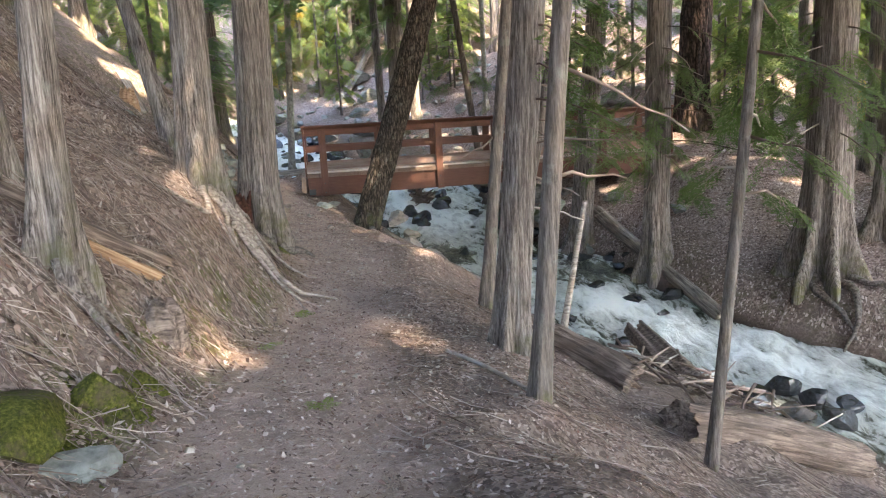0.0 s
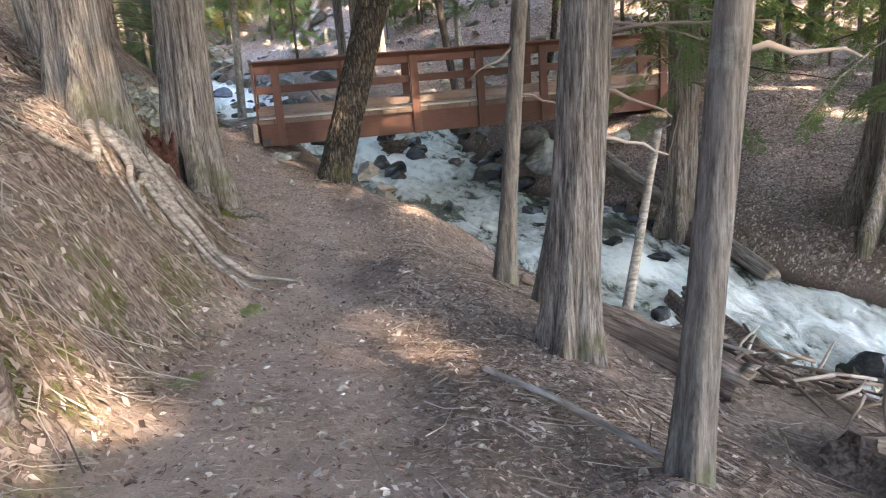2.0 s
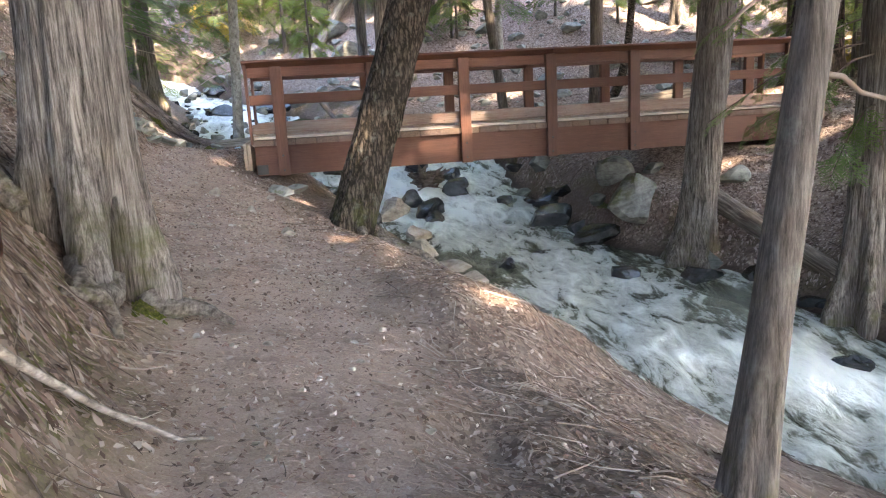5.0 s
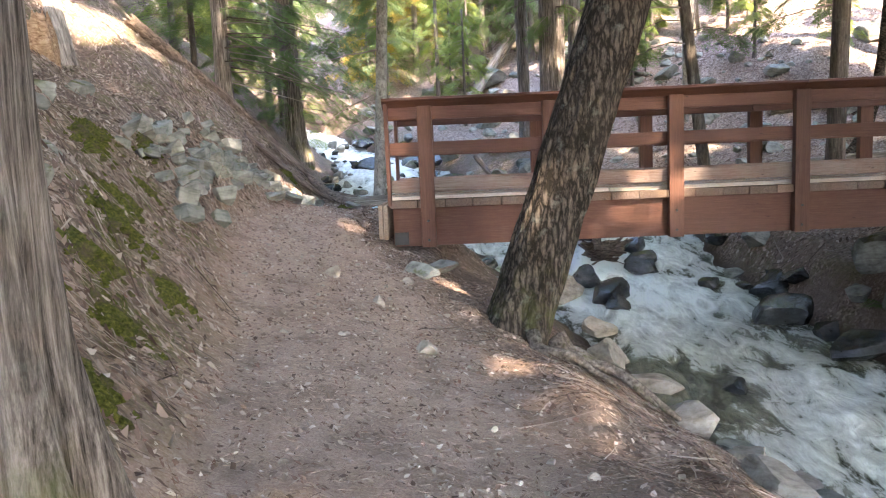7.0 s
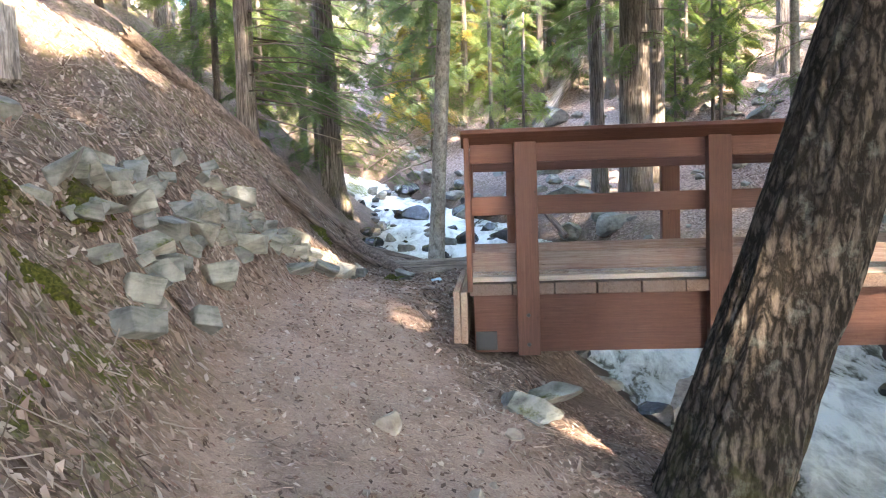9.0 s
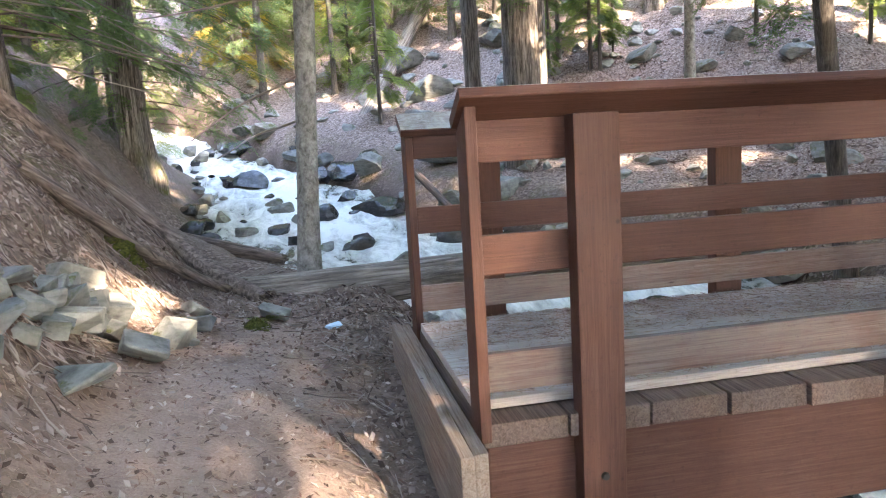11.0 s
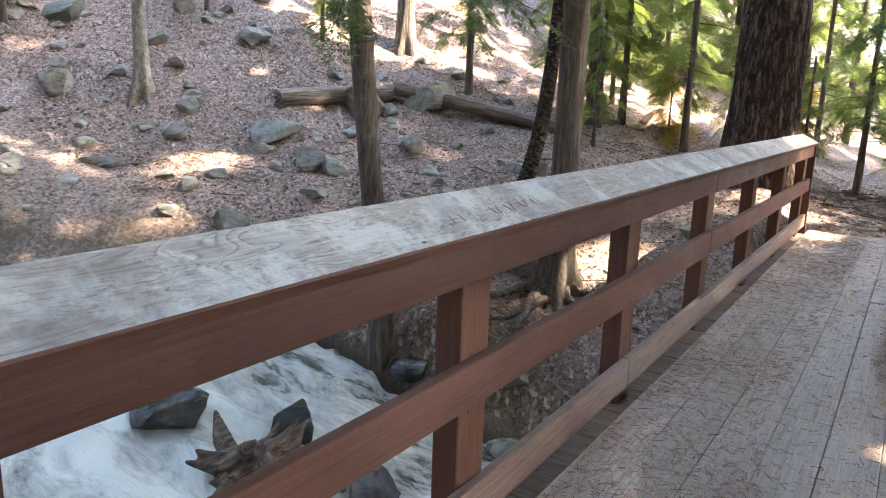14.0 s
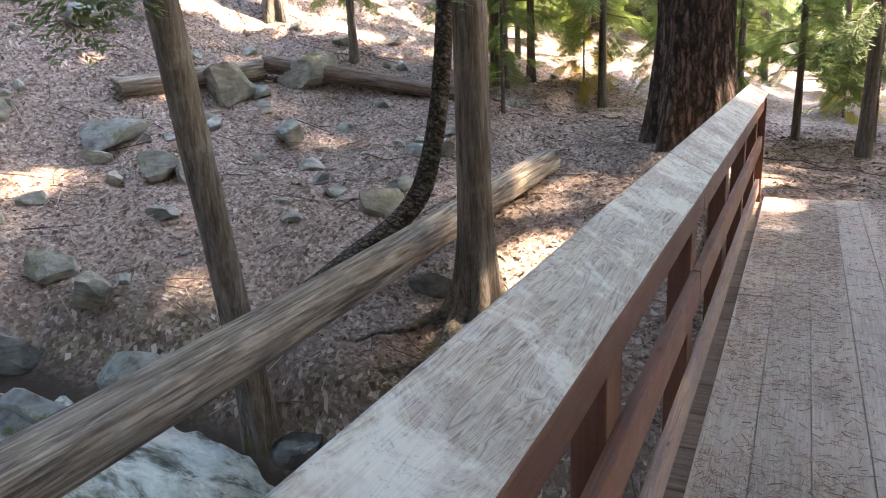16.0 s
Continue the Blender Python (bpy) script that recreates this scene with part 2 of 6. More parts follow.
M_RED_X = wood_material("red_stained_board", (0.084, 0.034, 0.022), (0.113, 0.046, 0.031), (0.148, 0.065, 0.044), 0.12, (0.2, 0.145, 0.12), 0, 0.62)
M_RED_Z = wood_material("red_stained_post", (0.079, 0.033, 0.022), (0.106, 0.045, 0.03), (0.136, 0.062, 0.042), 0.1, (0.2, 0.145, 0.12), 2, 0.62)


def cap_material():
    """Bare weathered board: swirling growth rings, pale worn patches, brown stains."""
    n = Nodes("weathered_cap_board", 0.8, 0.3)
    rings = n.noise(1.0, 3, 0.5, n.mapped((1.3, 9, 9)), 1.6)
    lines = n.ramp(n.math("FRACT", n.math("MULTIPLY", rings, 17.0)), (0.0, 0.2), (0.18, 0.75), (0.8, 0.55), (1.0, 0.2))
    fibre = n.noise(1.0, 5, 0.7, n.mapped((9, 130, 130)), 0.5)
    both = n.math("ADD", n.math("MULTIPLY", lines, 0.4), n.math("MULTIPLY", fibre, 0.6))
    colour = n.ramp(both, (0.3, (0.14, 0.115, 0.1)), (0.48, (0.3, 0.265, 0.24)), (0.66, (0.44, 0.405, 0.375)))
    worn = n.noise(5.5, 7, 0.75, None, 0.4)
    colour = n.mix(n.ramp(worn, (0.48, 0.0), (0.58, 0.7)), colour, (0.56, 0.55, 0.525))
    colour = n.mix(n.ramp(n.noise(2.1, 6, 0.7), (0.5, 0.0), (0.66, 0.75)), colour, (0.17, 0.125, 0.105))
    colour = n.mix(n.ramp(n.cells(4.2, n.mapped((1.0, 2.4, 2.4))), (0.03, 0.9), (0.06, 0.0)), colour, (0.03, 0.025, 0.02))
    colour = n.mix(n.ramp(n.noise(60.0, 4, 0.8), (0.58, 0.0), (0.7, 0.5)), colour, (0.1, 0.085, 0.075))
    return n.done(colour, n.ramp(worn, (0.35, 0.62), (0.65, 0.9)), both, 0.5, 0.004)


M_CAP = cap_material()
M_DECK = wood_material("worn_deck_board", (0.34, 0.255, 0.21), (0.52, 0.415, 0.355), (0.63, 0.53, 0.465), 0.5, (0.58, 0.52, 0.475), 0, 0.85)
M_SILL = wood_material("sill_timber", (0.13, 0.08, 0.055), (0.27, 0.18, 0.13), (0.37, 0.27, 0.2), 0.45, (0.34, 0.3, 0.26), 1, 0.85)
M_END = wood_material("plank_end", (0.07, 0.045, 0.035), (0.16, 0.105, 0.08), (0.25, 0.175, 0.135), 0.3, (0.25, 0.21, 0.19), 1, 0.9)


def log_material(name, dark, mid, pale, along=2.0):
    n = Nodes(name, 0.85, 0.2)
    stretched = n.mapped((along, 30, 30))
    g = n.noise(1.0, 6, 0.65, stretched, 0.6)
    colour = n.ramp(g, (0.36, dark), (0.5, mid), (0.66, pale))
    stain = n.noise(1.7, 4, 0.65)
    colour = n.mix(n.ramp(stain, (0.5, 0.0), (0.68, 0.6)), colour, tuple(c * 0.5 for c in mid))
    return n.done(colour, None, g, 0.8, 0.014)


M_LOG = log_material("grey_log", (0.075, 0.06, 0.05), (0.21, 0.175, 0.145), (0.4, 0.345, 0.295))
M_ROT = log_material("rotten_log", (0.05, 0.036, 0.029), (0.145, 0.108, 0.088), (0.27, 0.21, 0.175))
M_SPLIT = log_material("fresh_split_wood", (0.16, 0.09, 0.05), (0.29, 0.18, 0.11), (0.42, 0.3, 0.2))
M_ROOT = log_material("bare_root", (0.12, 0.1, 0.085), (0.27, 0.225, 0.195), (0.42, 0.37, 0.33), 4.0)


def root_bark():
    n = Nodes("root_bark", 0.9, 0.15)
    g = n.noise(26.0, 6, 0.7)
    colour = n.ramp(g, (0.36, (0.05, 0.04, 0.034)), (0.5, (0.13, 0.108, 0.094)), (0.66, (0.24, 0.21, 0.185)))
    colour = n.mix(n.ramp(n.noise(6.0, 5, 0.7), (0.55, 0.0), (0.68, 0.6)), colour, (0.085, 0.09, 0.035))
    return n.done(colour, None, g, 0.8, 0.015)


M_ROOTBARK = root_bark()


def ground_material():
    n = Nodes("forest_floor", 0.95, 0.1)
    leaves = n.cells(34.0, None, "F1", "Color")
    sep = n.node("ShaderNodeSeparateColor", Color=leaves).outputs[0]
    litter = n.ramp(sep, (0.0, (0.075, 0.055, 0.046)), (0.35, (0.155, 0.113, 0.095)), (0.7, (0.25, 0.188, 0.16)), (1.0, (0.4, 0.315, 0.275)))
    needles = n.noise(1.0, 5, 0.75, n.mapped((95, 110, 100)), 0.6)
    duff = n.ramp(needles, (0.3, (0.055, 0.041, 0.034)), (0.52, (0.16, 0.12, 0.1)), (0.72, (0.29, 0.23, 0.195)))
    floor_colour = n.mix(n.ramp(n.noise(1.4, 4, 0.6), (0.4, 0.2), (0.62, 0.85)), duff, litter)
    dirt = n.ramp(n.noise(90.0, 4, 0.75), (0.3, (0.26, 0.18, 0.145)), (0.5, (0.39, 0.285, 0.235)), (0.72, (0.54, 0.425, 0.36)))
    dirt = n.mix(n.ramp(n.noise(3.1, 4, 0.65), (0.42, 0.0), (0.66, 0.7)), dirt, n.mix(0.5, duff, litter))
    dirt = n.mix(n.ramp(n.noise(0.55, 3, 0.6), (0.42, 0.0), (0.66, 0.4)), dirt, (0.4, 0.29, 0.235))
    colour = n.mix(n.layer("trail"), floor_colour, dirt)
    pale = n.mix(n.ramp(n.noise(14.0, 3, 0.7), (0.45, 0.0), (0.62, 0.5)), litter, (0.46, 0.37, 0.33))
    colour = n.mix(n.layer("dry"), colour, pale)
    moss = n.math("MULTIPLY", n.layer("moss"), n.ramp(n.noise(2.3, 5, 0.7), (0.47, 0.0), (0.58, 1.0)))
    colour = n.mix(moss, colour, n.ramp(n.noise(60, 3, 0.7), (0.35, (0.035, 0.045, 0.01)), (0.7, (0.16, 0.17, 0.035))))
    colour = n.mix(n.layer("wet"), colour, (0.05, 0.037, 0.03))
    height = n.math("ADD", n.math("MULTIPLY", n.noise(38.0, 5, 0.75), 0.6), n.math("MULTIPLY", n.math("ADD", sep, needles), 0.25))
    return n.done(colour, None, height, 0.9, 0.022)


M_GROUND = ground_material()


def rock_material(name, dark, mid, pale, moss=0.0, rough=0.75, spec=0.3):
    n = Nodes(name, rough, spec)
    g = n.noise(7.0, 7, 0.7)
    veins = n.noise(1.0, 4, 0.6, n.mapped((4, 4, 16)), 0.8)
    colour = n.ramp(n.math("ADD", n.math("MULTIPLY", g, 0.55), n.math("MULTIPLY", veins, 0.45)), (0.36, dark), (0.5, mid), (0.66, pale))
    colour = n.mix(1.0, colour, n.mix(n.chance(), (0.75, 0.76, 0.78), (1.2, 1.16, 1.1)), "MULTIPLY")
    if moss:
        top = n.math("MULTIPLY", n.ramp(n.up(), (0.3, 0.0), (0.75, 1.0)), n.ramp(n.noise(3.2, 5, 0.7), (0.62 - 0.25 * moss, 0.0), (0.7 - 0.2 * moss, 1.0)))
        colour = n.mix(top, colour, n.ramp(n.noise(70, 3, 0.7), (0.35, (0.03, 0.036, 0.01)), (0.7, (0.12, 0.125, 0.035))))
    return n.done(colour, None, n.noise(24.0, 6, 0.7), 0.5, 0.012)


M_ROCK = rock_material("grey_rock", (0.07, 0.072, 0.068), (0.19, 0.195, 0.183), (0.29, 0.295, 0.28), 0.3)
M_MOSSROCK = rock_material("mossy_rock", (0.08, 0.078, 0.07), (0.19, 0.185, 0.165), (0.33, 0.33, 0.3), 0.6)
M_WETROCK = rock_material("wet_rock", (0.008, 0.009, 0.011), (0.026, 0.028, 0.032), (0.07, 0.074, 0.082), 0.0, 0.25, 0.5)
M_TANROCK = rock_material("tan_rock", (0.15, 0.125, 0.105), (0.31, 0.27, 0.235), (0.46, 0.42, 0.38), 0.05)


def moss_material():
    n = Nodes("moss", 0.95, 0.1)
    tuft = n.noise(48.0, 5, 0.75)
    colour = n.ramp(tuft, (0.32, (0.03, 0.036, 0.008)), (0.5, (0.085, 0.09, 0.02)), (0.68, (0.19, 0.185, 0.042)))
    colour = n.mix(n.ramp(n.noise(5.0, 5, 0.7), (0.5, 0.0), (0.64, 0.85)), colour, (0.1, 0.075, 0.055))
    return n.done(colour, None, tuft, 1.0, 0.03)


M_MOSS = moss_material()


def water_material():
    n = Nodes("rushing_water", 0.12, 0.5)
    flow = n.layer("foam")
    churn = n.noise(1.0, 5, 0.62, n.mapped((3.4, 1.5, 2.0)), 1.2)
    fine = n.noise(1.0, 5, 0.7, n.mapped((16, 8, 10)), 0.8)
    level = n.math("ADD", n.math("ADD", n.math("MULTIPLY", churn, 0.7), n.math("MULTIPLY", fine, 0.28)), n.math("MULTIPLY", flow, 0.55))
    foam = n.ramp(level, (0.62, 0.0), (0.76, 0.45), (0.92, 0.95))
    colour = n.mix(foam, n.ramp(churn, (0.35, (0.06, 0.062, 0.045)), (0.65, (0.2, 0.2, 0.15))), (0.8, 0.81, 0.775))
    bump = n.math("ADD", n.math("MULTIPLY", churn, 0.8), n.math("MULTIPLY", fine, 0.3))
    return n.done(colour, n.ramp(foam, (0.0, 0.16), (1.0, 0.65)), bump, 0.9, 0.09)


M_WATER = water_material()


def leaf_material(name, deep, bright, trans=0.35):
    n = Nodes(name, 0.6, 0.25)
    colour = n.mix(n.island(), deep, bright)
    n.put(n.bsdf, "Base Color", colour)
    t = n.node("ShaderNodeBsdfTranslucent", Color=n.mix(0.5, colour, (bright[0] * 1.3, bright[1] * 1.35, bright[2] * 0.7)))
    m = n.node("ShaderNodeMixShader", Fac=trans, i1=n.bsdf.outputs[0], i2=t.outputs[0])
    n.tree.links.new(m.outputs[0], n.tree.nodes["Material Output"].inputs[0])
    return n.mat


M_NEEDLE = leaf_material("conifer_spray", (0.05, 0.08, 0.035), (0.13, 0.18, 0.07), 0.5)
# lighter green copy of the conifer foliage; its sunlit look is in the colour
M_BRIGHT = leaf_material("sun_tinted_spray", (0.09, 0.13, 0.045), (0.22, 0.27, 0.09), 0.55)
M_GOLD = leaf_material("yellowed_spray", (0.22, 0.16, 0.03), (0.42, 0.33, 0.08), 0.45)


def plain_island(name, stops, rough=0.9):
    n = Nodes(name, rough, 0.15)
    return n.done(n.ramp(n.island(), *stops))


M_LEAF_LITTER = plain_island("dry_leaf", ((0.0, (0.07, 0.045, 0.036)), (0.4, (0.2, 0.14, 0.115)), (0.75, (0.31, 0.24, 0.205)), (1.0, (0.45, 0.37, 0.33))))
# lighter copy of the pale litter; the added brightness stands in for skylight
M_LIGHTENED_LEAF = plain_island("lightened_dry_leaf", ((0.0, (0.15, 0.105, 0.088)), (0.4, (0.33, 0.25, 0.215)), (1.0, (0.58, 0.48, 0.43))))
M_CHIP = plain_island("wood_chip", ((0.0, (0.13, 0.088, 0.07)), (0.45, (0.21, 0.125, 0.098)), (0.7, (0.34, 0.25, 0.2)), (1.0, (0.62, 0.53, 0.46))))
M_TWIG = plain_island("dead_twig", ((0.0, (0.07, 0.05, 0.042)), (0.5, (0.2, 0.15, 0.125)), (1.0, (0.38, 0.32, 0.28))))
M_NEEDLE_LITTER = plain_island("fallen_needle", ((0.0, (0.18, 0.11, 0.082)), (0.5, (0.33, 0.225, 0.175)), (1.0, (0.5, 0.38, 0.31))))
M_BOLT = Nodes("black_steel", 0.5, 0.5).done((0.02, 0.02, 0.022))
M_TRASH = Nodes("crumpled_wrapper", 0.35, 0.5).done((0.55, 0.72, 0.85))

# ---- building helpers ----
def from_arrays(name, verts, faces, material, smooth=True, layers=None):
    me = bpy.data.meshes.new(name)
    if isinstance(faces, np.ndarray):
        verts, k = np.asarray(verts, np.float32), faces.shape[1]
        me.vertices.add(len(verts))
        me.vertices.foreach_set("co", verts.ravel())
        me.loops.add(faces.size)
        me.loops.foreach_set("vertex_index", faces.astype(np.int32).ravel())
        me.polygons.add(len(faces))
        me.polygons.foreach_set("loop_start", np.arange(0, faces.size, k, dtype=np.int32))
        me.update(calc_edges=True)
    else:
        me.from_pydata([tuple(v) for v in verts], [], [tuple(f) for f in faces])
    me.polygons.foreach_set("use_smooth", np.full(len(me.polygons), smooth, bool))
    for key, values in (layers or {}).items():
        me.attributes.new(key, "FLOAT", "POINT").data.foreach_set("value", np.asarray(values, np.float32))
    me.materials.append(material)
    me.update()
    return me


def thing(name, me, label, category, group="", kind="", at=None):
    ob = new(name, me)
    if at is not None:
        ob.matrix_world = at
    return tagged(ob, label, category, group, kind)


def base(name, label, category, group="", kind="", at=None):
    return thing(name, None, label, category, group, kind, at)


def part(name, me, parent, label=""):
    ob = new(name, me)
    ob.parent = parent
    return tagged(ob, label)


def part_bm(name, bm, material, parent, label=""):
    me = bpy.data.meshes.new(name)
    bm.to_mesh(me)
    bm.free()
    me.materials.append(material)
    return part(name, me, parent, label)


def board(x0, x1, y0, y1, z0, z1, bevel=0.006, jitter=0.0):
    """A sawn board with eased edges, as a bmesh."""
    bm = bmesh.new()
    bmesh.ops.create_cube(bm, size=1.0)
    for v in bm.verts:
        v.co = Vector((x0 + (v.co.x + 0.5) * (x1 - x0), y0 + (v.co.y + 0.5) * (y1 - y0), z0 + (v.co.z + 0.5) * (z1 - z0)))
        if jitter:
            v.co += Vector((random.uniform(-1, 1), random.uniform(-1, 1), random.uniform(-1, 1))) * jitter
    bmesh.ops.bevel(bm, geom=bm.edges[:], offset=bevel, segments=2, affect="EDGES", profile=0.6)
    return bm


def tube(points, radii, sides=8, rough=0.0, seed=0, flat=None, closed=True):
    """Verts and faces of a limb along points."""
    rng = np.random.default_rng(seed)
    pts = [Vector(p) for p in points]
    verts, faces = [], []
    n = len(pts)
    side = None
    for i, p in enumerate(pts):
        d = (pts[min(i + 1, n - 1)] - pts[max(i - 1, 0)]).normalized()
        if side is None:
            side = d.orthogonal().normalized()
        side = (side - d * side.dot(d)).normalized()
        up = d.cross(side)
        for k in range(sides):
            a = 2 * math.pi * k / sides
            r = radii[i] * (1 + rough * rng.uniform(-1, 1))
            verts.append(p + side * (math.cos(a) * r) + up * (math.sin(a) * r))
    for i in range(n - 1):
        for k in range(sides):
            k2 = (k + 1) % sides
            faces.append((i * sides + k, i * sides + k2, (i + 1) * sides + k2, (i + 1) * sides + k))
    if closed:
        faces.append(tuple(range(sides))[::-1])
        faces.append(tuple((n - 1) * sides + k for k in range(sides)))
    return verts, faces


class Heap:
    """Gathers many small pieces into one mesh."""

    def __init__(self):
        self.v, self.f = [], []

    def add(self, verts, faces):
        o = len(self.v)
        self.v.extend(verts)
        self.f.extend(tuple(i + o for i in f) for f in faces)

    def mesh(self, name, material, smooth=True):
        return from_arrays(name, self.v, self.f, material, smooth)


def gz(x, y):
    return float(ground(x, y))


def trunk(radius, height, flare, lean=(0, 0), sides=40, ridges=12, relief=0.02, seed=0, flare_h=0.5, taper=0.35, lobes=5, plates=1.0, hollows=()):
    """A trunk mesh: flared buttressed foot, fluted ridged bark, slow taper."""
    rng = np.random.default_rng(seed)
    phase = rng.uniform(0, 6.28, 8)
    zs = [-0.5, -0.2, 0.0]
    z = 0.0
    while z < height:
        z += 0.06 + 0.05 * z if z < 6 else 0.6
        zs.append(min(z, height))
    a = np.arange(sides) * 2 * math.pi / sides
    z, a = np.meshgrid(np.array(zs), a, indexing="ij")
    f = np.exp(-np.maximum(z, -0.15) / flare_h)
    r = radius * (1 - taper * np.maximum(z, 0) / height)
    lobe = 0.5 + 0.5 * np.sin(lobes * a + phase[1] + 0.8 * np.sin(2 * a + phase[2]))
    rr = r + flare * f * (0.35 + 0.65 * lobe ** 1.5) - 0.3 * flare * f * (1 - lobe) ** 5
    u = a * ridges / 6.283
    wrap = lambda size, zf, seed2: (grain(u * 3 / size, z * zf, 1.0, seed2) * (1 - a / 6.2832) + grain(u * 3 / size - ridges * 3 / size, z * zf, 1.0, seed2) * (a / 6.2832))
    rough = 0.3 * np.sin(ridges * a + phase[3] + 1.6 * np.sin(0.9 * z + phase[4]) + 0.9 * np.sin(3 * a + 0.5 * z))
    rough = rough + 0.8 * wrap(1.6, 0.8 * plates, seed + 11) + 0.55 * wrap(0.8, 2.6 * plates, seed + 12) + 0.3 * wrap(0.4, 6.0 * plates, seed + 13)
    rr = rr + relief * rough
    for at, deep, tall in hollows:  # dark openings between the buttresses
        gap = np.angle(np.exp(1j * (a - radians(at))))
        width = 0.2 * np.clip(1.15 - z / tall, 0.2, 1)
        rr = rr - deep * np.exp(-(gap / width) ** 2) * np.clip((tall - z) / 0.12, 0, 1)
    x = lean[0] * z + np.cos(a) * rr + 0.03 * radius * np.sin(1.3 * z + phase[0])
    y = lean[1] * z + np.sin(a) * rr
    verts = np.stack([x, y, z], -1).reshape(-1, 3)
    moss = np.maximum(0, 1 - z / 0.7).ravel()
    faces = []
    for i in range(len(zs) - 1):
        for k in range(sides):
            k2 = (k + 1) % sides
            faces.append((i * sides + k, i * sides + k2, (i + 1) * sides + k2, (i + 1) * sides + k))
    faces.append(tuple((len(zs) - 1) * sides + k for k in range(sides)))
    return verts, faces, moss


def rock_mesh(name, material, sx, sy, sz, seed=0, detail=3, facets=13):
    """A broken stone: a ball cut by planes, then roughened."""
    rng = np.random.default_rng(seed)
    bm = bmesh.new()
    bmesh.ops.create_icosphere(bm, subdivisions=detail, radius=1.0)
    planes = []
    for _ in range(facets):
        d = Vector(rng.normal(size=3)).normalized()
        planes.append((d, rng.uniform(0.42, 0.78)))
    off = Vector(rng.uniform(-50, 50, 3))
    for v in bm.verts:
        p = v.co.copy()
        for d, h in planes:
            over = p.dot(d) - h
            if over > 0:
                p -= d * over
        p += p.normalized() * (0.06 * noise.noise(p * 2.2 + off) + 0.03 * noise.noise(p * 7 + off))
        v.co = Vector((p.x * sx, p.y * sy, p.z * sz)) * 1.25
    me = bpy.data.meshes.new(name)
    bm.to_mesh(me)
    bm.free()
    me.polygons.foreach_set("use_smooth", [True] * len(me.polygons))
    me.set_sharp_from_angle(angle=radians(24))
    me.materials.append(material)
    return me

# ---- ground and water ----
def spaced(lo, hi, inner_lo, inner_hi, step, growth=1.12):
    xs = list(np.arange(inner_lo, inner_hi + 1e-6, step))
    s, x = step, inner_hi
    while x < hi:
        s = min(s * growth, 4.0)
        x += s
        xs.append(x)
    s, x = step, inner_lo
    while x > lo:
        s = min(s * growth, 4.0)
        x -= s
        xs.insert(0, x)
    return np.array(xs)


def build_ground():
    xs, ys = spaced(-70, 90, -4.0, 10.5, 0.075), spaced(-60, 120, -15.0, 9.5, 0.075)
    gx, gy = np.meshgrid(xs, ys)
    z = ground(gx, gy)
    nx, ny = len(xs), len(ys)
    idx = np.arange(nx * ny).reshape(ny, nx)
    faces = np.stack([idx[:-1, :-1], idx[:-1, 1:], idx[1:, 1:], idx[1:, :-1]], -1).reshape(-1, 4)
    me = bpy.data.meshes.new("ground")
    me.vertices.add(nx * ny)
    me.vertices.foreach_set("co", np.stack([gx, gy, z], -1).astype(np.float32).ravel())
    me.loops.add(len(faces) * 4)
    me.loops.foreach_set("vertex_index", faces.astype(np.int32).ravel())
    me.polygons.add(len(faces))
    me.polygons.foreach_set("loop_start", np.arange(0, len(faces) * 4, 4, dtype=np.int32))
    me.polygons.foreach_set("use_smooth", np.ones(len(faces), bool))
    me.update(calc_edges=True)
    pw, pe = row(PATH_W, gy), row(PATH_E, gy)
    sw, se = row(SHORE_W, gy), row(SHORE_E, gy)
    t = trail(gx, gy)
    edge = np.exp(-((gx - pw + 0.25) / 0.3) ** 2) * (gy > -14) * (gy < -1.5)
    hillside = np.clip((pw - gx - 0.3) / 0.8, 0, 1)
    moss = np.clip(edge * 0.85 + 0.4 * hillside * (gy > -7) + 0.35 * np.exp(-((gx - sw) / 0.4) ** 2) + 0.3 * np.exp(-((gx - se - 0.4) / 0.5) ** 2), 0, 1)
    dry = np.clip((gx - se - 0.4) / 1.0, 0, 1) * 0.85
    wet = np.clip((row(WATER_Z, gy) + 0.14 - z) / 0.16, 0, 1) * (gx > sw - 1) * (gx < se + 1)
    for key, values in (("trail", t), ("moss", moss), ("dry", dry), ("wet", wet)):
        me.attributes.new(key, "FLOAT", "POINT").data.foreach_set("value", values.astype(np.float32).ravel())
    me.materials.append(M_GROUND)
    return thing("ground", me, "forest floor of needles, dry leaves and a trodden dirt trail", "ground", kind="structure")


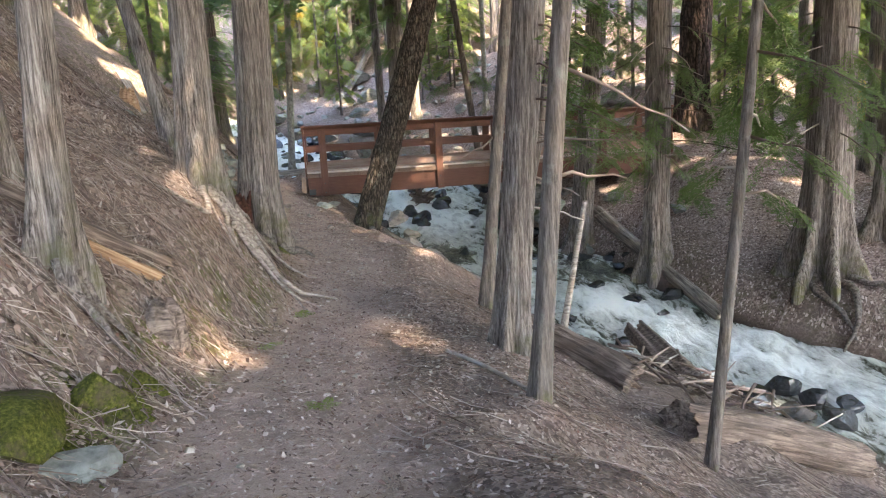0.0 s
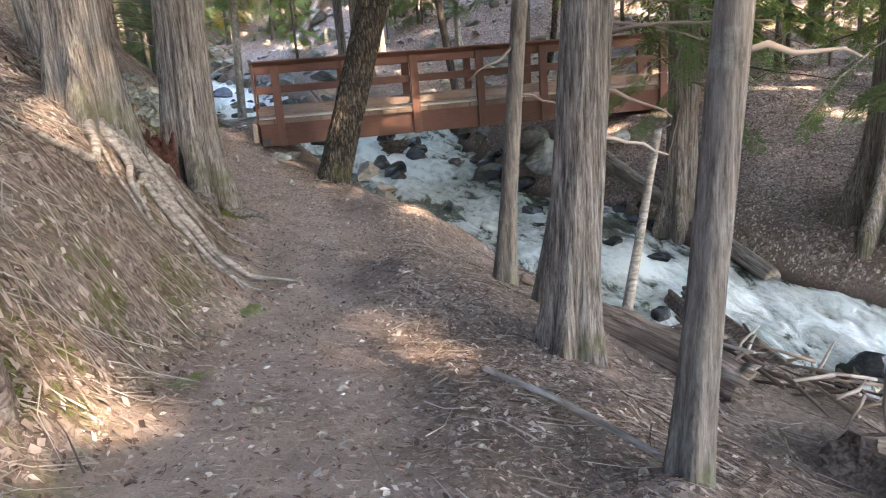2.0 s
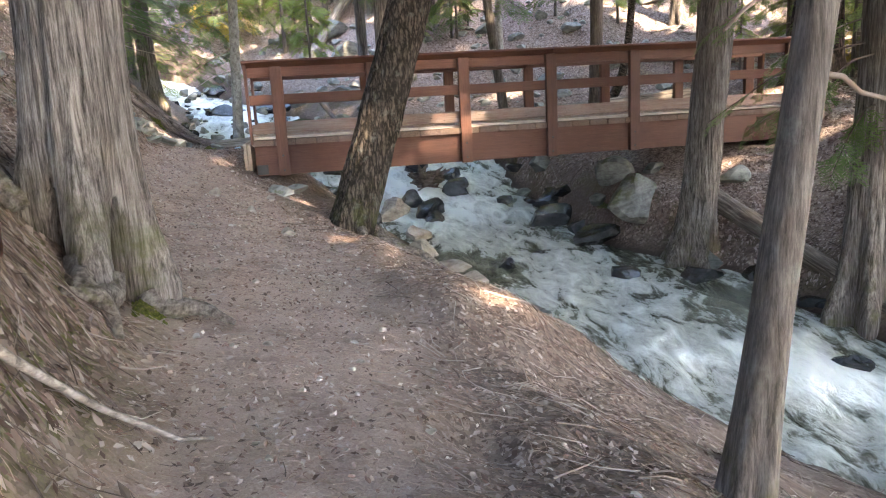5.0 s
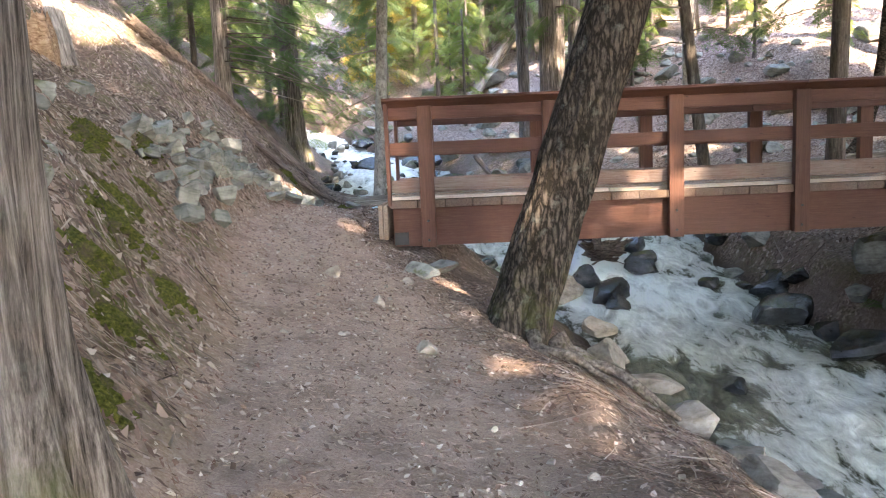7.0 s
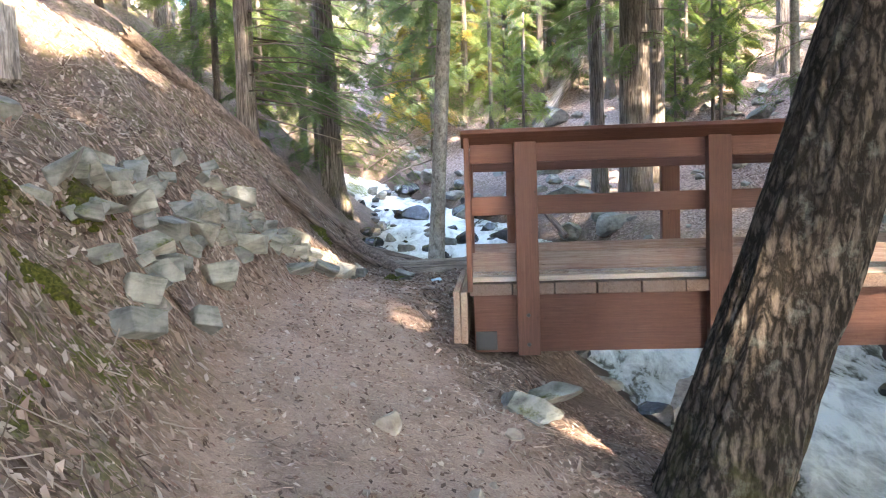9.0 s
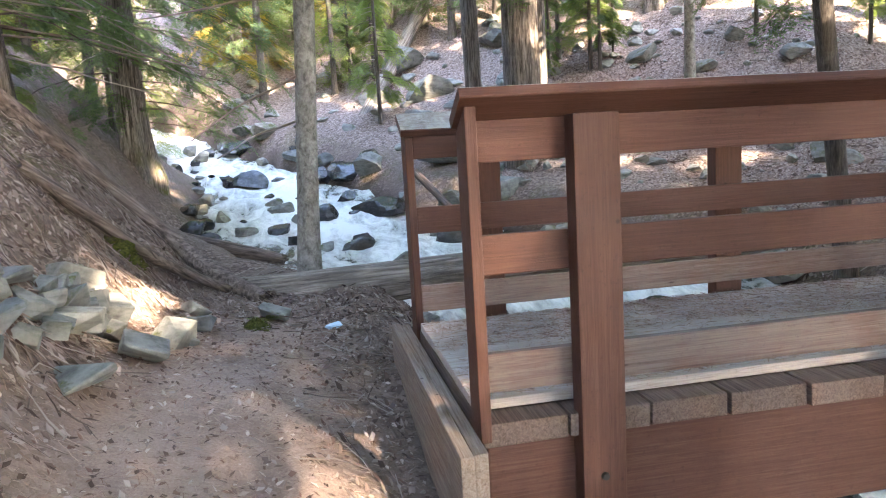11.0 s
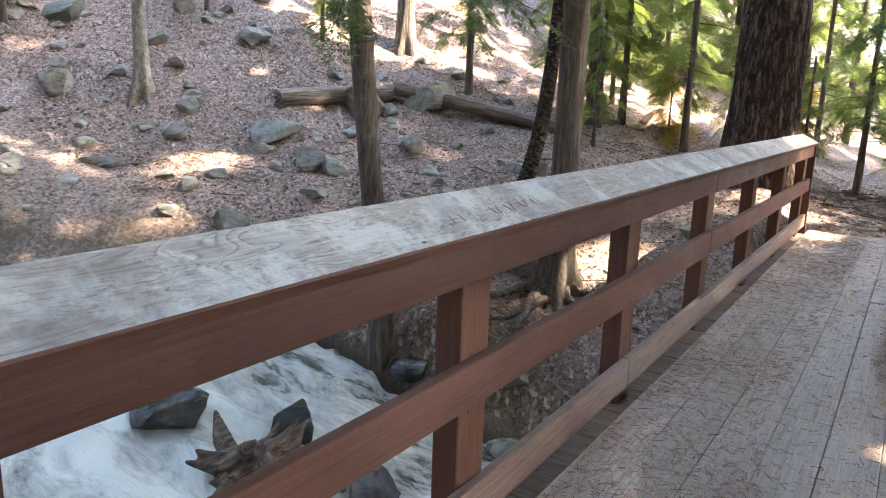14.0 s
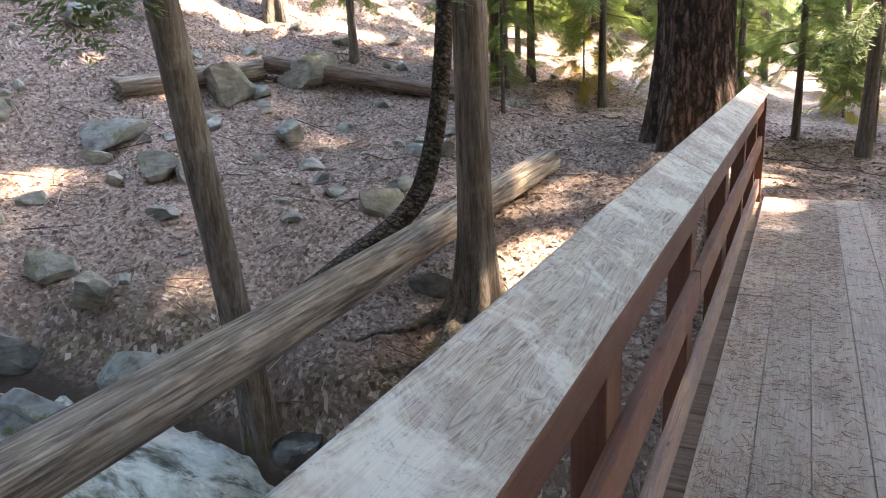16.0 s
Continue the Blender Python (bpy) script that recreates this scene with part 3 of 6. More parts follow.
def build_water():
    ys = np.concatenate([np.arange(-40, -16, 0.4), np.arange(-16, 12, 0.07), np.arange(12, 40, 0.25)])
    us = np.linspace(0, 1, 110)
    gu, gy = np.meshgrid(us, ys)
    sw, se = row(SHORE_W, gy) - 0.5, row(SHORE_E, gy) + 0.5
    gx = sw + gu * (se - sw)
    drop = np.gradient(row(WATER_Z, ys), ys)[:, None] * np.ones_like(gx)
    rush = np.clip(0.35 + drop * 2.2, 0.15, 1)
    z = row(WATER_Z, gy)
    along = gy * 0.75
    lump = 0.5 * grain(gx, along, 0.9, 21) + 0.32 * grain(gx, along, 0.42, 22) + 0.2 * grain(gx, along, 0.2, 23) + 0.1 * grain(gx, gy, 0.1, 24)
    z = z + 0.16 * rush * lump
    mid = np.exp(-((gu - 0.48) / 0.3) ** 2)
    foam = np.clip(rush * 0.5 + 0.3 * lump + 0.35 * mid - 0.05, 0, 1)
    calm = np.exp(-(((gx - 2.9) / 0.8) ** 2 + ((gy + 0.9) / 0.9) ** 2)) + 0.8 * np.exp(-(((gx - 5.6) / 0.9) ** 2 + ((gy + 3.3) / 0.7) ** 2))
    foam = np.clip(foam - 0.5 * calm, 0, 1)
    nx, ny = len(us), len(ys)
    idx = np.arange(nx * ny).reshape(ny, nx)
    faces = np.stack([idx[:-1, :-1], idx[:-1, 1:], idx[1:, 1:], idx[1:, :-1]], -1).reshape(-1, 4)
    me = from_arrays("water", np.stack([gx, gy, z], -1).reshape(-1, 3), faces, M_WATER, True, {"foam": foam.ravel()})
    return thing("water", me, "white rushing water of a steep mountain creek", "creek", kind="structure")


build_ground()
build_water()

# ---- footbridge ----
SPAN = 9.27
N_POSTS = [0.355 + 1.397 * i for i in range(7)]
F_POSTS = [0.338 + 1.435 * i for i in range(7)]


def cap_board(x0, x1, outer, inner, parent):
    """The railing's top board, tilted down towards the deck."""
    bm = bmesh.new()
    out_z, in_z, thick = 1.10, 1.005, 0.04
    d = 1 if inner > outer else -1
    slope = Vector((0, (inner - outer), in_z - out_z)).normalized()
    normal = Vector((0, slope.z * -1 * d, abs(slope.y)))
    if normal.z < 0:
        normal = -normal
    a, b = Vector((0, outer, out_z)), Vector((0, inner, in_z))
    loop = [a, b, b - normal * thick, a - normal * thick]
    n = 40
    rings = []
    for i in range(n + 1):
        x = x0 + (x1 - x0) * i / n
        w = 0.0025 * noise.noise(Vector((x * 1.3, outer * 9, 3.1)))
        rings.append([bm.verts.new((x, p.y + w, p.z + 0.002 * noise.noise(Vector((x * 2.1, p.y * 7, 0))))) for p in loop])
    for i in range(n):
        for k in range(4):
            bm.faces.new((rings[i][k], rings[i][(k + 1) % 4], rings[i + 1][(k + 1) % 4], rings[i + 1][k]))
    bm.faces.new(rings[0])
    bm.faces.new(rings[-1][::-1])
    bmesh.ops.recalc_face_normals(bm, faces=bm.faces[:])
    edges = [e for e in bm.edges if abs(e.verts[0].co.x - e.verts[1].co.x) > 0.05 or not all(len(f.verts) == 4 for f in e.link_faces)]
    bmesh.ops.bevel(bm, geom=edges, offset=0.005, segments=1, affect="EDGES")
    bm.normal_update()
    for f in bm.faces:
        f.material_index = 0 if f.normal.z > 0.6 else 1
    ob = part_bm("cap_board", bm, M_CAP, parent, "weathered grey tilted cap board")
    ob.data.materials.append(M_RED_X)
    return ob


def build_bridge():
    b = base("footbridge", "red-stained wooden footbridge with railings over the creek", "bridge", at=pose(0, 0, 0))
    for y0, y1 in ((0.1, 0.24), (0.7, 0.82), (1.33, 1.47)):
        part_bm("beam", board(0.03, SPAN - 0.03, y0, y1, -0.57, -0.135, 0.008), M_RED_X, b, "red-stained deep side beam")
    x, i = 0.0, 0
    while x < SPAN - 0.1:
        w = 0.31 + 0.015 * random.uniform(-1, 1)
        part_bm("deck_plank", board(x + 0.004, min(x + w, SPAN) - 0.004, 0.02 + random.uniform(0, 0.03), 1.55 - random.uniform(0, 0.03), -0.133, -0.046, 0.007, 0.002), M_END, b)
        x += w
    y = 0.17
    for k in range(6):
        x = 0.0
        cut = random.uniform(2.2, 3.6)
        while x < SPAN - 0.05:
            x1 = min(SPAN, x + cut)
            if SPAN - x1 < 0.6:
                x1 = SPAN
            part_bm("tread_plank", board(x + 0.003, x1 - 0.003, y + 0.001, y + 0.2, -0.045 + random.uniform(0, 0.003), 0.0 + random.uniform(-0.004, 0.002), 0.005, 0.0015), M_DECK, b)
            x, cut = x1, random.uniform(2.6, 3.6)
        y += 0.2015
    for outer, inner, posts, sign in ((0.0, 0.165, N_POSTS, 1), (1.575, 1.4, F_POSTS, -1)):
        face = 0.1 if sign > 0 else 1.47
        for x in posts:
            y0, y1 = sorted((outer + sign * 0.012, face - sign * 0.001))
            part_bm("post", board(x, x + 0.165, y0, y1, -0.58, 1.0, 0.007), M_RED_Z, b)
        for z0, z1 in ((0.045, 0.185), (0.465, 0.605), (0.855, 0.993)):
            y0, y1 = sorted((face + sign * 0.001, face + sign * 0.04))
            joint = 3.25 if sign < 0 and z0 < 0.1 else 4.66
            for x0, x1 in ((0.03, joint - 0.004), (joint + 0.004, SPAN - 0.03)):
                part_bm("rail", board(x0, x1, y0, y1, z0, z1, 0.005, 0.002), M_RED_X if z0 > 0.1 else M_RAILLOW, b)
        for x0, x1 in ((-0.012, 0.028), (SPAN - 0.028, SPAN + 0.012)):
            bm = board(x0, x1, min(outer, inner) + 0.012, max(outer, inner) - 0.012, -0.1, 1.0, 0.004)
            for v in bm.verts:
                if v.co.z > 0.5:
                    f = (v.co.y - outer) / (inner - outer)
                    v.co.z += 0.045 - 0.09 * f
            part_bm("end_board", bm, M_RED_Z, b)
        cap_board(-0.03, 4.66, outer, inner, b)
        cap_board(4.667, SPAN + 0.03, outer, inner, b)
    for x in N_POSTS:
        for z in (-0.5, -0.28):
            bm = bmesh.new()
            bmesh.ops.create_cone(bm, cap_ends=True, segments=8, radius1=0.016, radius2=0.013, depth=0.012)
            bmesh.ops.rotate(bm, verts=bm.verts[:], matrix=Matrix.Rotation(radians(90), 3, "X"))
            bmesh.ops.translate(bm, verts=bm.verts[:], vec=(x + 0.08, 0.007, z))
            part_bm("bolt", bm, M_BOLT, b)
    part_bm("bracket", board(0.04, 0.2, 0.09, 0.105, -0.55, -0.41, 0.004), M_BOLT, b, "black steel bearing plate")
    for end in (0, 1):
        for k in range(2):
            x0 = -0.115 + 0.052 * k if end == 0 else SPAN + 0.065 - 0.052 * k
            sill = base("sill_timber", "weathered square timber sill at the bridge end", "timber", "bridge sills")
            top = -0.075 - 0.012 * k
            me_ob = part_bm("timber", board(x0, x0 + 0.049, -0.12 + 0.03 * k, 1.72, top - 0.38, top, 0.007, 0.003), M_SILL, sill)
    return b


M_RAILLOW = wood_material("worn_lower_rail", (0.11, 0.06, 0.045), (0.2, 0.12, 0.095), (0.28, 0.19, 0.155), 0.45, (0.27, 0.235, 0.21), 0, 0.75)
FOOTBRIDGE = build_bridge()


def carving(bridge):
    """Old knife marks, no longer legible, cut into the far cap board."""
    for k, (x, turn, l) in enumerate(((1.93, 20, 0.05), (1.96, -24, 0.05), (2.02, 22, 0.05), (2.05, -22, 0.05), (2.11, 20, 0.045), (2.14, -24, 0.045), (2.2, 6, 0.04), (1.75, 14, 0.04), (1.7, -14, 0.04))):
        bm = board(-0.002, 0.002, -l * 0.4, l * 0.4, -0.002, 0.0008, 0.0004)
        y = 1.47
        z = 1.10 - 0.095 * (1.575 - y) / 0.175 + 0.0005
        m = Matrix.Translation((x, y, z)) @ Matrix.Rotation(math.atan2(0.095, 0.175), 4, "X") @ Matrix.Rotation(radians(turn), 4, "Z")
        bmesh.ops.transform(bm, matrix=m, verts=bm.verts[:])
        part_bm("carved_mark", bm, M_RAILLOW, bridge, "dark knife cut in the cap board")


carving(FOOTBRIDGE)

# ---- trees ----
# spots meant to be sunlit; the unseen canopy is left open towards them
SUNLIT = [(-0.36, -11.76, -0.44, 0.24), (1.19, -10.5, -0.9, 0.42), (-0.16, -9.33, -0.44, 0.05), (-0.15, -5.55, -0.74, 0.08), (-0.43, -13.6, -0.4, 0.04),
          (-1.1, -12.6, 1.2, 0.04), (-0.76, -9.15, 1.3, 0.13), (3.29, 0.0, 0.6, 0.34), (3.15, 0.7, 0.0, 0.05),
          (1.45, -1.75, 0.0, 0.01), (-4.0, 1.6, 2.7, 0.5), (-4.2, 3.0, 2.8, 0.4)]


def in_sunbeam(p, margin=0.0):
    """Whether a place lies in one of the gaps left in the canopy for the sun."""
    for x, y, z, r in SUNLIT:
        d = Vector((p[0] - x, p[1] - y, p[2] - z))
        along = d.dot(SUN_DIR)
        if along > 0 and (d - SUN_DIR * along).length < r + margin:
            return True
    return False


def spray_template(seed, length=1.0, width=0.42, pairs=11, leaflets=5, droop=0.25, broad=0.055):
    """A flat feathery bough: a twig with side sprays of small scale leaves. Returns verts, faces."""
    rng = np.random.default_rng(seed)
    v, f = [], []

    def leaf(p, d, up, l, w):
        side = d.cross(up).normalized()
        o = len(v)
        v.extend([p, p + d * l * 0.45 + side * w, p + d * l, p + d * l * 0.45 - side * w])
        f.append((o, o + 1, o + 2, o + 3))

    for i in range(pairs):
        s = (i + 0.6) / pairs
        p = Vector((length * s, 0.03 * math.sin(5 * s + seed), -droop * s * s))
        for sgn in (-1, 1):
            reach = width * (1 - 0.75 * abs(s - 0.35)) * rng.uniform(0.7, 1.15)
            ang = radians(rng.uniform(42, 62)) * sgn
            d = Vector((math.cos(ang), math.sin(ang), rng.uniform(-0.35, 0.05))).normalized()
            for k in range(leaflets):
                q = p + d * reach * (k + 0.3) / leaflets
                q = q + Vector((0, 0, -0.12 * reach * (k / leaflets) ** 2))
                for s2 in (-1, 1):
                    a2 = ang + s2 * radians(rng.uniform(25, 48))
                    d2 = Vector((math.cos(a2), math.sin(a2), rng.uniform(-0.3, 0.1))).normalized()
                    up = Vector((rng.uniform(-0.4, 0.4), rng.uniform(-0.4, 0.4), 1)).normalized()
                    leaf(q, d2, up, reach * rng.uniform(0.26, 0.42), reach * broad)
    return np.array([tuple(p) for p in v]), np.array(f)


SPRAYS = [spray_template(s) for s in (1, 2, 3)]
# broad sprays for the unseen boughs that block the sun
SHADE_SPRAYS = [spray_template(s, 1.0, 0.55, 7, 3, 0.25, 0.16) for s in (6, 7)]
FAR_SPRAYS = [spray_template(s, 1.0, 0.5, 7, 3) for s in (4, 5)]


def basis(d, twist=0.0):
    """Columns: along d, across, up."""
    d = Vector(d).normalized()
    side = Vector((0, 0, 1)).cross(d)
    side = side.normalized() if side.length > 1e-3 else Vector((0, 1, 0))
    up = d.cross(side)
    c, s = math.cos(twist), math.sin(twist)
    side, up = side * c + up * s, up * c - side * s
    return np.array([tuple(d), tuple(side), tuple(up)])


class Leaves:
    def __init__(self):
        self.v, self.f, self.n = [], [], 0

    def add(self, template, place, d, size, twist=0.0):
        tv, tf = template
        self.v.append((tv * size) @ basis(d, twist) + np.array(place))
        self.f.append(tf + self.n)
        self.n += len(tv)

    def mesh(self, name, material):
        return from_arrays(name, np.concatenate(self.v), np.concatenate(self.f), material, False)


def bough(leaves, limbs, start, tip, size, rng, templates=SPRAYS, r=0.018, sprays=4):
    """A drooping limb from start to tip with feathery sprays towards its end."""
    a, b = Vector(start), Vector(tip)
    pts = []
    for i in range(4):
        s = i / 3
        p = a.lerp(b, s)
        p.z += 0.12 * (b - a).length * math.sin(math.pi * s) * 0.6
        p += Vector(rng.uniform(-0.03, 0.03, 3))
        pts.append(p)
    limbs.add(*tube(pts, [r * (1.15 - s * 0.9) for s in np.linspace(0, 1, 4)], 4, 0.0, int(rng.integers(1e6))))
    out = (b - a).normalized()
    for k in range(sprays):
        s = 1 - 0.2 * k
        p = pts[0].lerp(pts[-1], s) if s < 1 else pts[-1]
        p = Vector(p) + Vector((0, 0, 0.12 * (b - a).length * math.sin(math.pi * s) * 0.6))
        yaw = rng.uniform(-0.9, 0.9) if k else 0.0
        d = Matrix.Rotation(yaw, 3, "Z") @ out
        d.z -= rng.uniform(0.15, 0.5)
        place = p - Vector(d).normalized() * (size * 0.25 if k else size * 0.6)
        if in_sunbeam(place + Vector(d).normalized() * size * 0.5, 0.33 * size) and place.z > 3.5:
            continue
        leaves.add(templates[int(rng.integers(len(templates)))], place, d, size * rng.uniform(0.75, 1.15), rng.uniform(-0.4, 0.4))


TREES = {}


def tree(key, name, label, x, y, r, height, flare, mat, lean=(0, 0), sides=40, ridges=12, relief=0.012, seed=0, flare_h=0.45, lobes=5, group="", sink=0.0, bare=(), plates=1.0, hollows=()):
    """A tall conifer at (x, y): its foot and trunk; the boughs come later."""
    z = gz(x, y) - sink
    t = base(name, label, "tree", group, at=pose(x, y, z))
    v, f, m = trunk(r, height, flare, lean, sides, ridges, relief, seed, flare_h, 0.3, lobes, plates, hollows)
    part("trunk", from_arrays("trunk", v, f, mat, True, {"moss": m}), t)
    TREES[key] = dict(ob=t, x=x, y=y, z=z, h=height, lean=lean, r=r, tips=[], low=[])
    stub = Heap()
    rng = np.random.default_rng(seed + 500)
    for h, ang, l in bare:
        a = radians(ang)
        s = Vector((lean[0] * h + math.cos(a) * r * 0.7, lean[1] * h + math.sin(a) * r * 0.7, h))
        d = Vector((math.cos(a), math.sin(a), rng.uniform(-0.5, 0.1)))
        pts = [s + d * l * k / 5 + Vector((0, 0, -0.1 * l * (k / 5) ** 2)) + Vector(rng.uniform(-0.02, 0.02, 3)) for k in range(6)]
        stub.add(*tube(pts, [0.011 * (1.2 - k / 5.5) + 0.002 for k in range(6)], 5, 0.1, int(rng.integers(1e6))))
    if stub.v:
        part("dead_branchwork", stub.mesh("dead_branchwork", M_TWIG), t, "bare dead lower branches")
    return TREES[key]


CEDAR = "mature cedar with fluted stringy grey-brown bark"
tree("t1", "cedar", "cedar trunk with sunlit grey-brown bark on the hillside", -1.15, -12.55, 0.1, 15, 0.13, M_CEDAR, (0.07, 0.01), 36, 11, 0.008, 1, 0.4)
tree("t1b", "cedar", "darker cedar behind a sunlit one on the hillside", -1.85, -11.6, 0.11, 15, 0.1, M_CEDAR, (0.03, 0), 32, 10, 0.008, 31)
tree("t2", "cedar", "cedar above bare roots on the trail bank", -0.86, -9.0, 0.185, 15, 0.15, M_CEDAR, (0.046, 0), 64, 14, 0.013, 2, 0.6)
tree("t0", "cedar", "thin leaning cedar higher on the hillside", -1.3, -8.0, 0.09, 13, 0.06, M_CEDAR, (-0.2, 0), 30, 10, 0.007, 3)
tree("t3", "cedar", "big cedar with hollow buttressed foot beside the trail", -0.5, -6.58, 0.255, 17, 0.19, M_CEDAR, (0.058, 0.0), 170, 21, 0.018, 4, 0.5, 6, hollows=((-112, 0.2, 0.42), (-40, 0.17, 0.34)))
tree("fir", "fir", "leaning fir with deeply furrowed bark at the creek bank", 1.28, -1.5, 0.3, 14, 0.12, M_FIR, (0.34, 0.02), 130, 15, 0.026, 5, 0.5, 4, plates=3.0)
tree("slim1", "young_cedar", "slim young cedar on the creek bank", 2.47, -8.37, 0.08, 13, 0.06, M_SLIM, (0.114, 0.0), 24, 7, 0.005, 6, bare=((1.8, 10, 0.6), (2.2, 200, 0.5)))
tree("big1", "cedar", CEDAR + " below the trail", 2.22, -10.67, 0.16, 15, 0.1, M_CEDAR, (0.091, 0), 72, 16, 0.013, 7, bare=((1.7, 0, 0.5), (2.0, 330, 0.9), (1.4, 20, 0.7), (2.2, 60, 0.8)))
tree("slim2", "young_cedar", "slim straight cedar beside the trail", 1.96, -12.58, 0.068, 13, 0.04, M_SLIM, (0.089, 0.0), 26, 7, 0.004, 8, bare=((1.6, 0, 0.5), (2.3, 340, 0.8)))
tree("sap", "sapling", "thin bare sapling on the creek bank", 3.4, -12.4, 0.045, 9, 0.02, M_SLIM, (0.1, 0.02), 16, 5, 0.003, 9)
tree("limb", "leaning_sapling", "thin leaning stem on the creek bank", 2.38, -9.75, 0.075, 6, 0.03, M_SLIM, (0.26, 0.1), 18, 5, 0.003, 10)
tree("brown", "sapling", "thin brown dead sapling above the creek", 3.0, -9.85, 0.04, 1.6, 0.02, M_ROOT, (0.2, 0.0), 14, 5, 0.003, 11)
tree("cedar_e", "cedar", CEDAR + " at the water's edge", 6.2, -1.48, 0.25, 17, 0.18, M_CEDAR, (0.1, 0), 60, 16, 0.015, 12, 0.35, 6)
tree("e2", "cedar", CEDAR + " on the far bank", 6.9, -4.0, 0.25, 16, 0.2, M_CEDAR, (0.02, 0), 56, 14, 0.014, 13, bare=tuple((1.6 + 0.3 * k, 190 + 43 * k % 130, 1.3 + 0.25 * (k % 4)) for k in range(9)))
tree("big_e", "cedar", "very thick cedar with wide flared foot", 8.9, -6.3, 0.36, 18, 0.42, M_CEDAR, (0.02, 0), 64, 18, 0.02, 14, 0.7, 7)
tree("big_e2", "cedar", CEDAR + " beside a thicker one", 10.3, -6.1, 0.25, 17, 0.25, M_CEDAR, (0.01, 0), 40, 14, 0.014, 15)
tree("pale", "alder", "pale smooth-barked alder at the water's edge", -0.56, 4.6, 0.1, 13, 0.03, M_PALE, (0.06, 0.01), 28, 6, 0.003, 16, bare=((1.9, 190, 1.0), (2.6, 210, 1.4), (1.5, 170, 0.8)))
tree("mid", "cedar", "cedar on the slope above the creek", -3.3, 10.8, 0.24, 15, 0.15, M_CEDAR, (-0.02, 0), 30, 12, 0.012, 17, bare=((3.0, 270, 1.6), (2.2, 300, 1.5)))
tree("west", "cedar", "cedar on the steep slope with long drooping boughs", -3.6, 6.0, 0.15, 14, 0.1, M_CEDAR, (0.0, 0), 30, 10, 0.01, 33, bare=((1.0, 10, 2.2), (1.6, -25, 2.4), (0.7, 30, 1.6), (1.9, 15, 2.6), (1.3, -40, 2.0)))
tree("trio1", "fir", "thick fir in a clump of three beside the creek", 3.3, 9.9, 0.32, 18, 0.1, M_CEDAR, (0.0, 0), 56, 15, 0.018, 18)
tree("trio2", "fir", "thinner fir in a clump of three", 2.75, 11.1, 0.16, 16, 0.08, M_CEDAR, (-0.02, 0), 24, 10, 0.012, 19)
tree("trio3", "fir", "thinner fir in a clump of three", 4.1, 11.4, 0.17, 16, 0.08, M_CEDAR, (0.005, 0), 24, 10, 0.012, 20)
tree("birch", "alder", "slender pale alder on the leafy slope", 6.7, 10.3, 0.1, 12, 0.12, M_PALE, (0.0, 0), 22, 6, 0.003, 21, 0.25)
tree("slim_a", "young_cedar", "leaning slim cedar beside a fallen log", 5.26, 4.5, 0.105, 13, 0.06, M_SLIM, (-0.124, 0.0), 34, 8, 0.006, 22)
tree("slim_b", "young_cedar", "straight slim cedar with spreading roots at the creek", 6.77, 3.4, 0.135, 14, 0.22, M_SLIM, (0.018, 0.0), 40, 8, 0.006, 23, 0.28, 6)

tree("dark", "fir", "massive dark fir at the end of the bridge", 10.98, 2.3, 0.44, 19, 0.22, M_DARKFIR, (0.055, 0.01), 110, 15, 0.03, 25, 0.7, 5, plates=2.0)
# cedars added round the view, several unseen, to carry the shading boughs
for i, (x, y, r, h) in enumerate([(-3.8, -17, 0.2, 17), (3.4, -20, 0.25, 18), (6.5, -17, 0.22, 17), (10.5, -13, 0.24, 17), (14, -9, 0.25, 18), (9.5, -19.5, 0.2, 17), (-2.6, -22, 0.22, 18), (14.5, -16, 0.24, 18),
                                  (-5.5, -8, 0.22, 16), (-5.6, -1.2, 0.2, 16), (-6.2, 5.5, 0.22, 16), (12.5, -3.0, 0.18, 16), (15, 3, 0.2, 16), (11.8, 9.2, 0.16, 15), (8.2, 14.5, 0.2, 16), (-7.5, 12, 0.25, 16), (18, -4, 0.22, 17)]):
    tree(("rim", i), "cedar", "tall forest cedar with grey-brown bark", x, y, r, h, r * 0.7, M_CEDAR, (0, 0), 24, 11, 0.01, 40 + i, group="forest cedars")


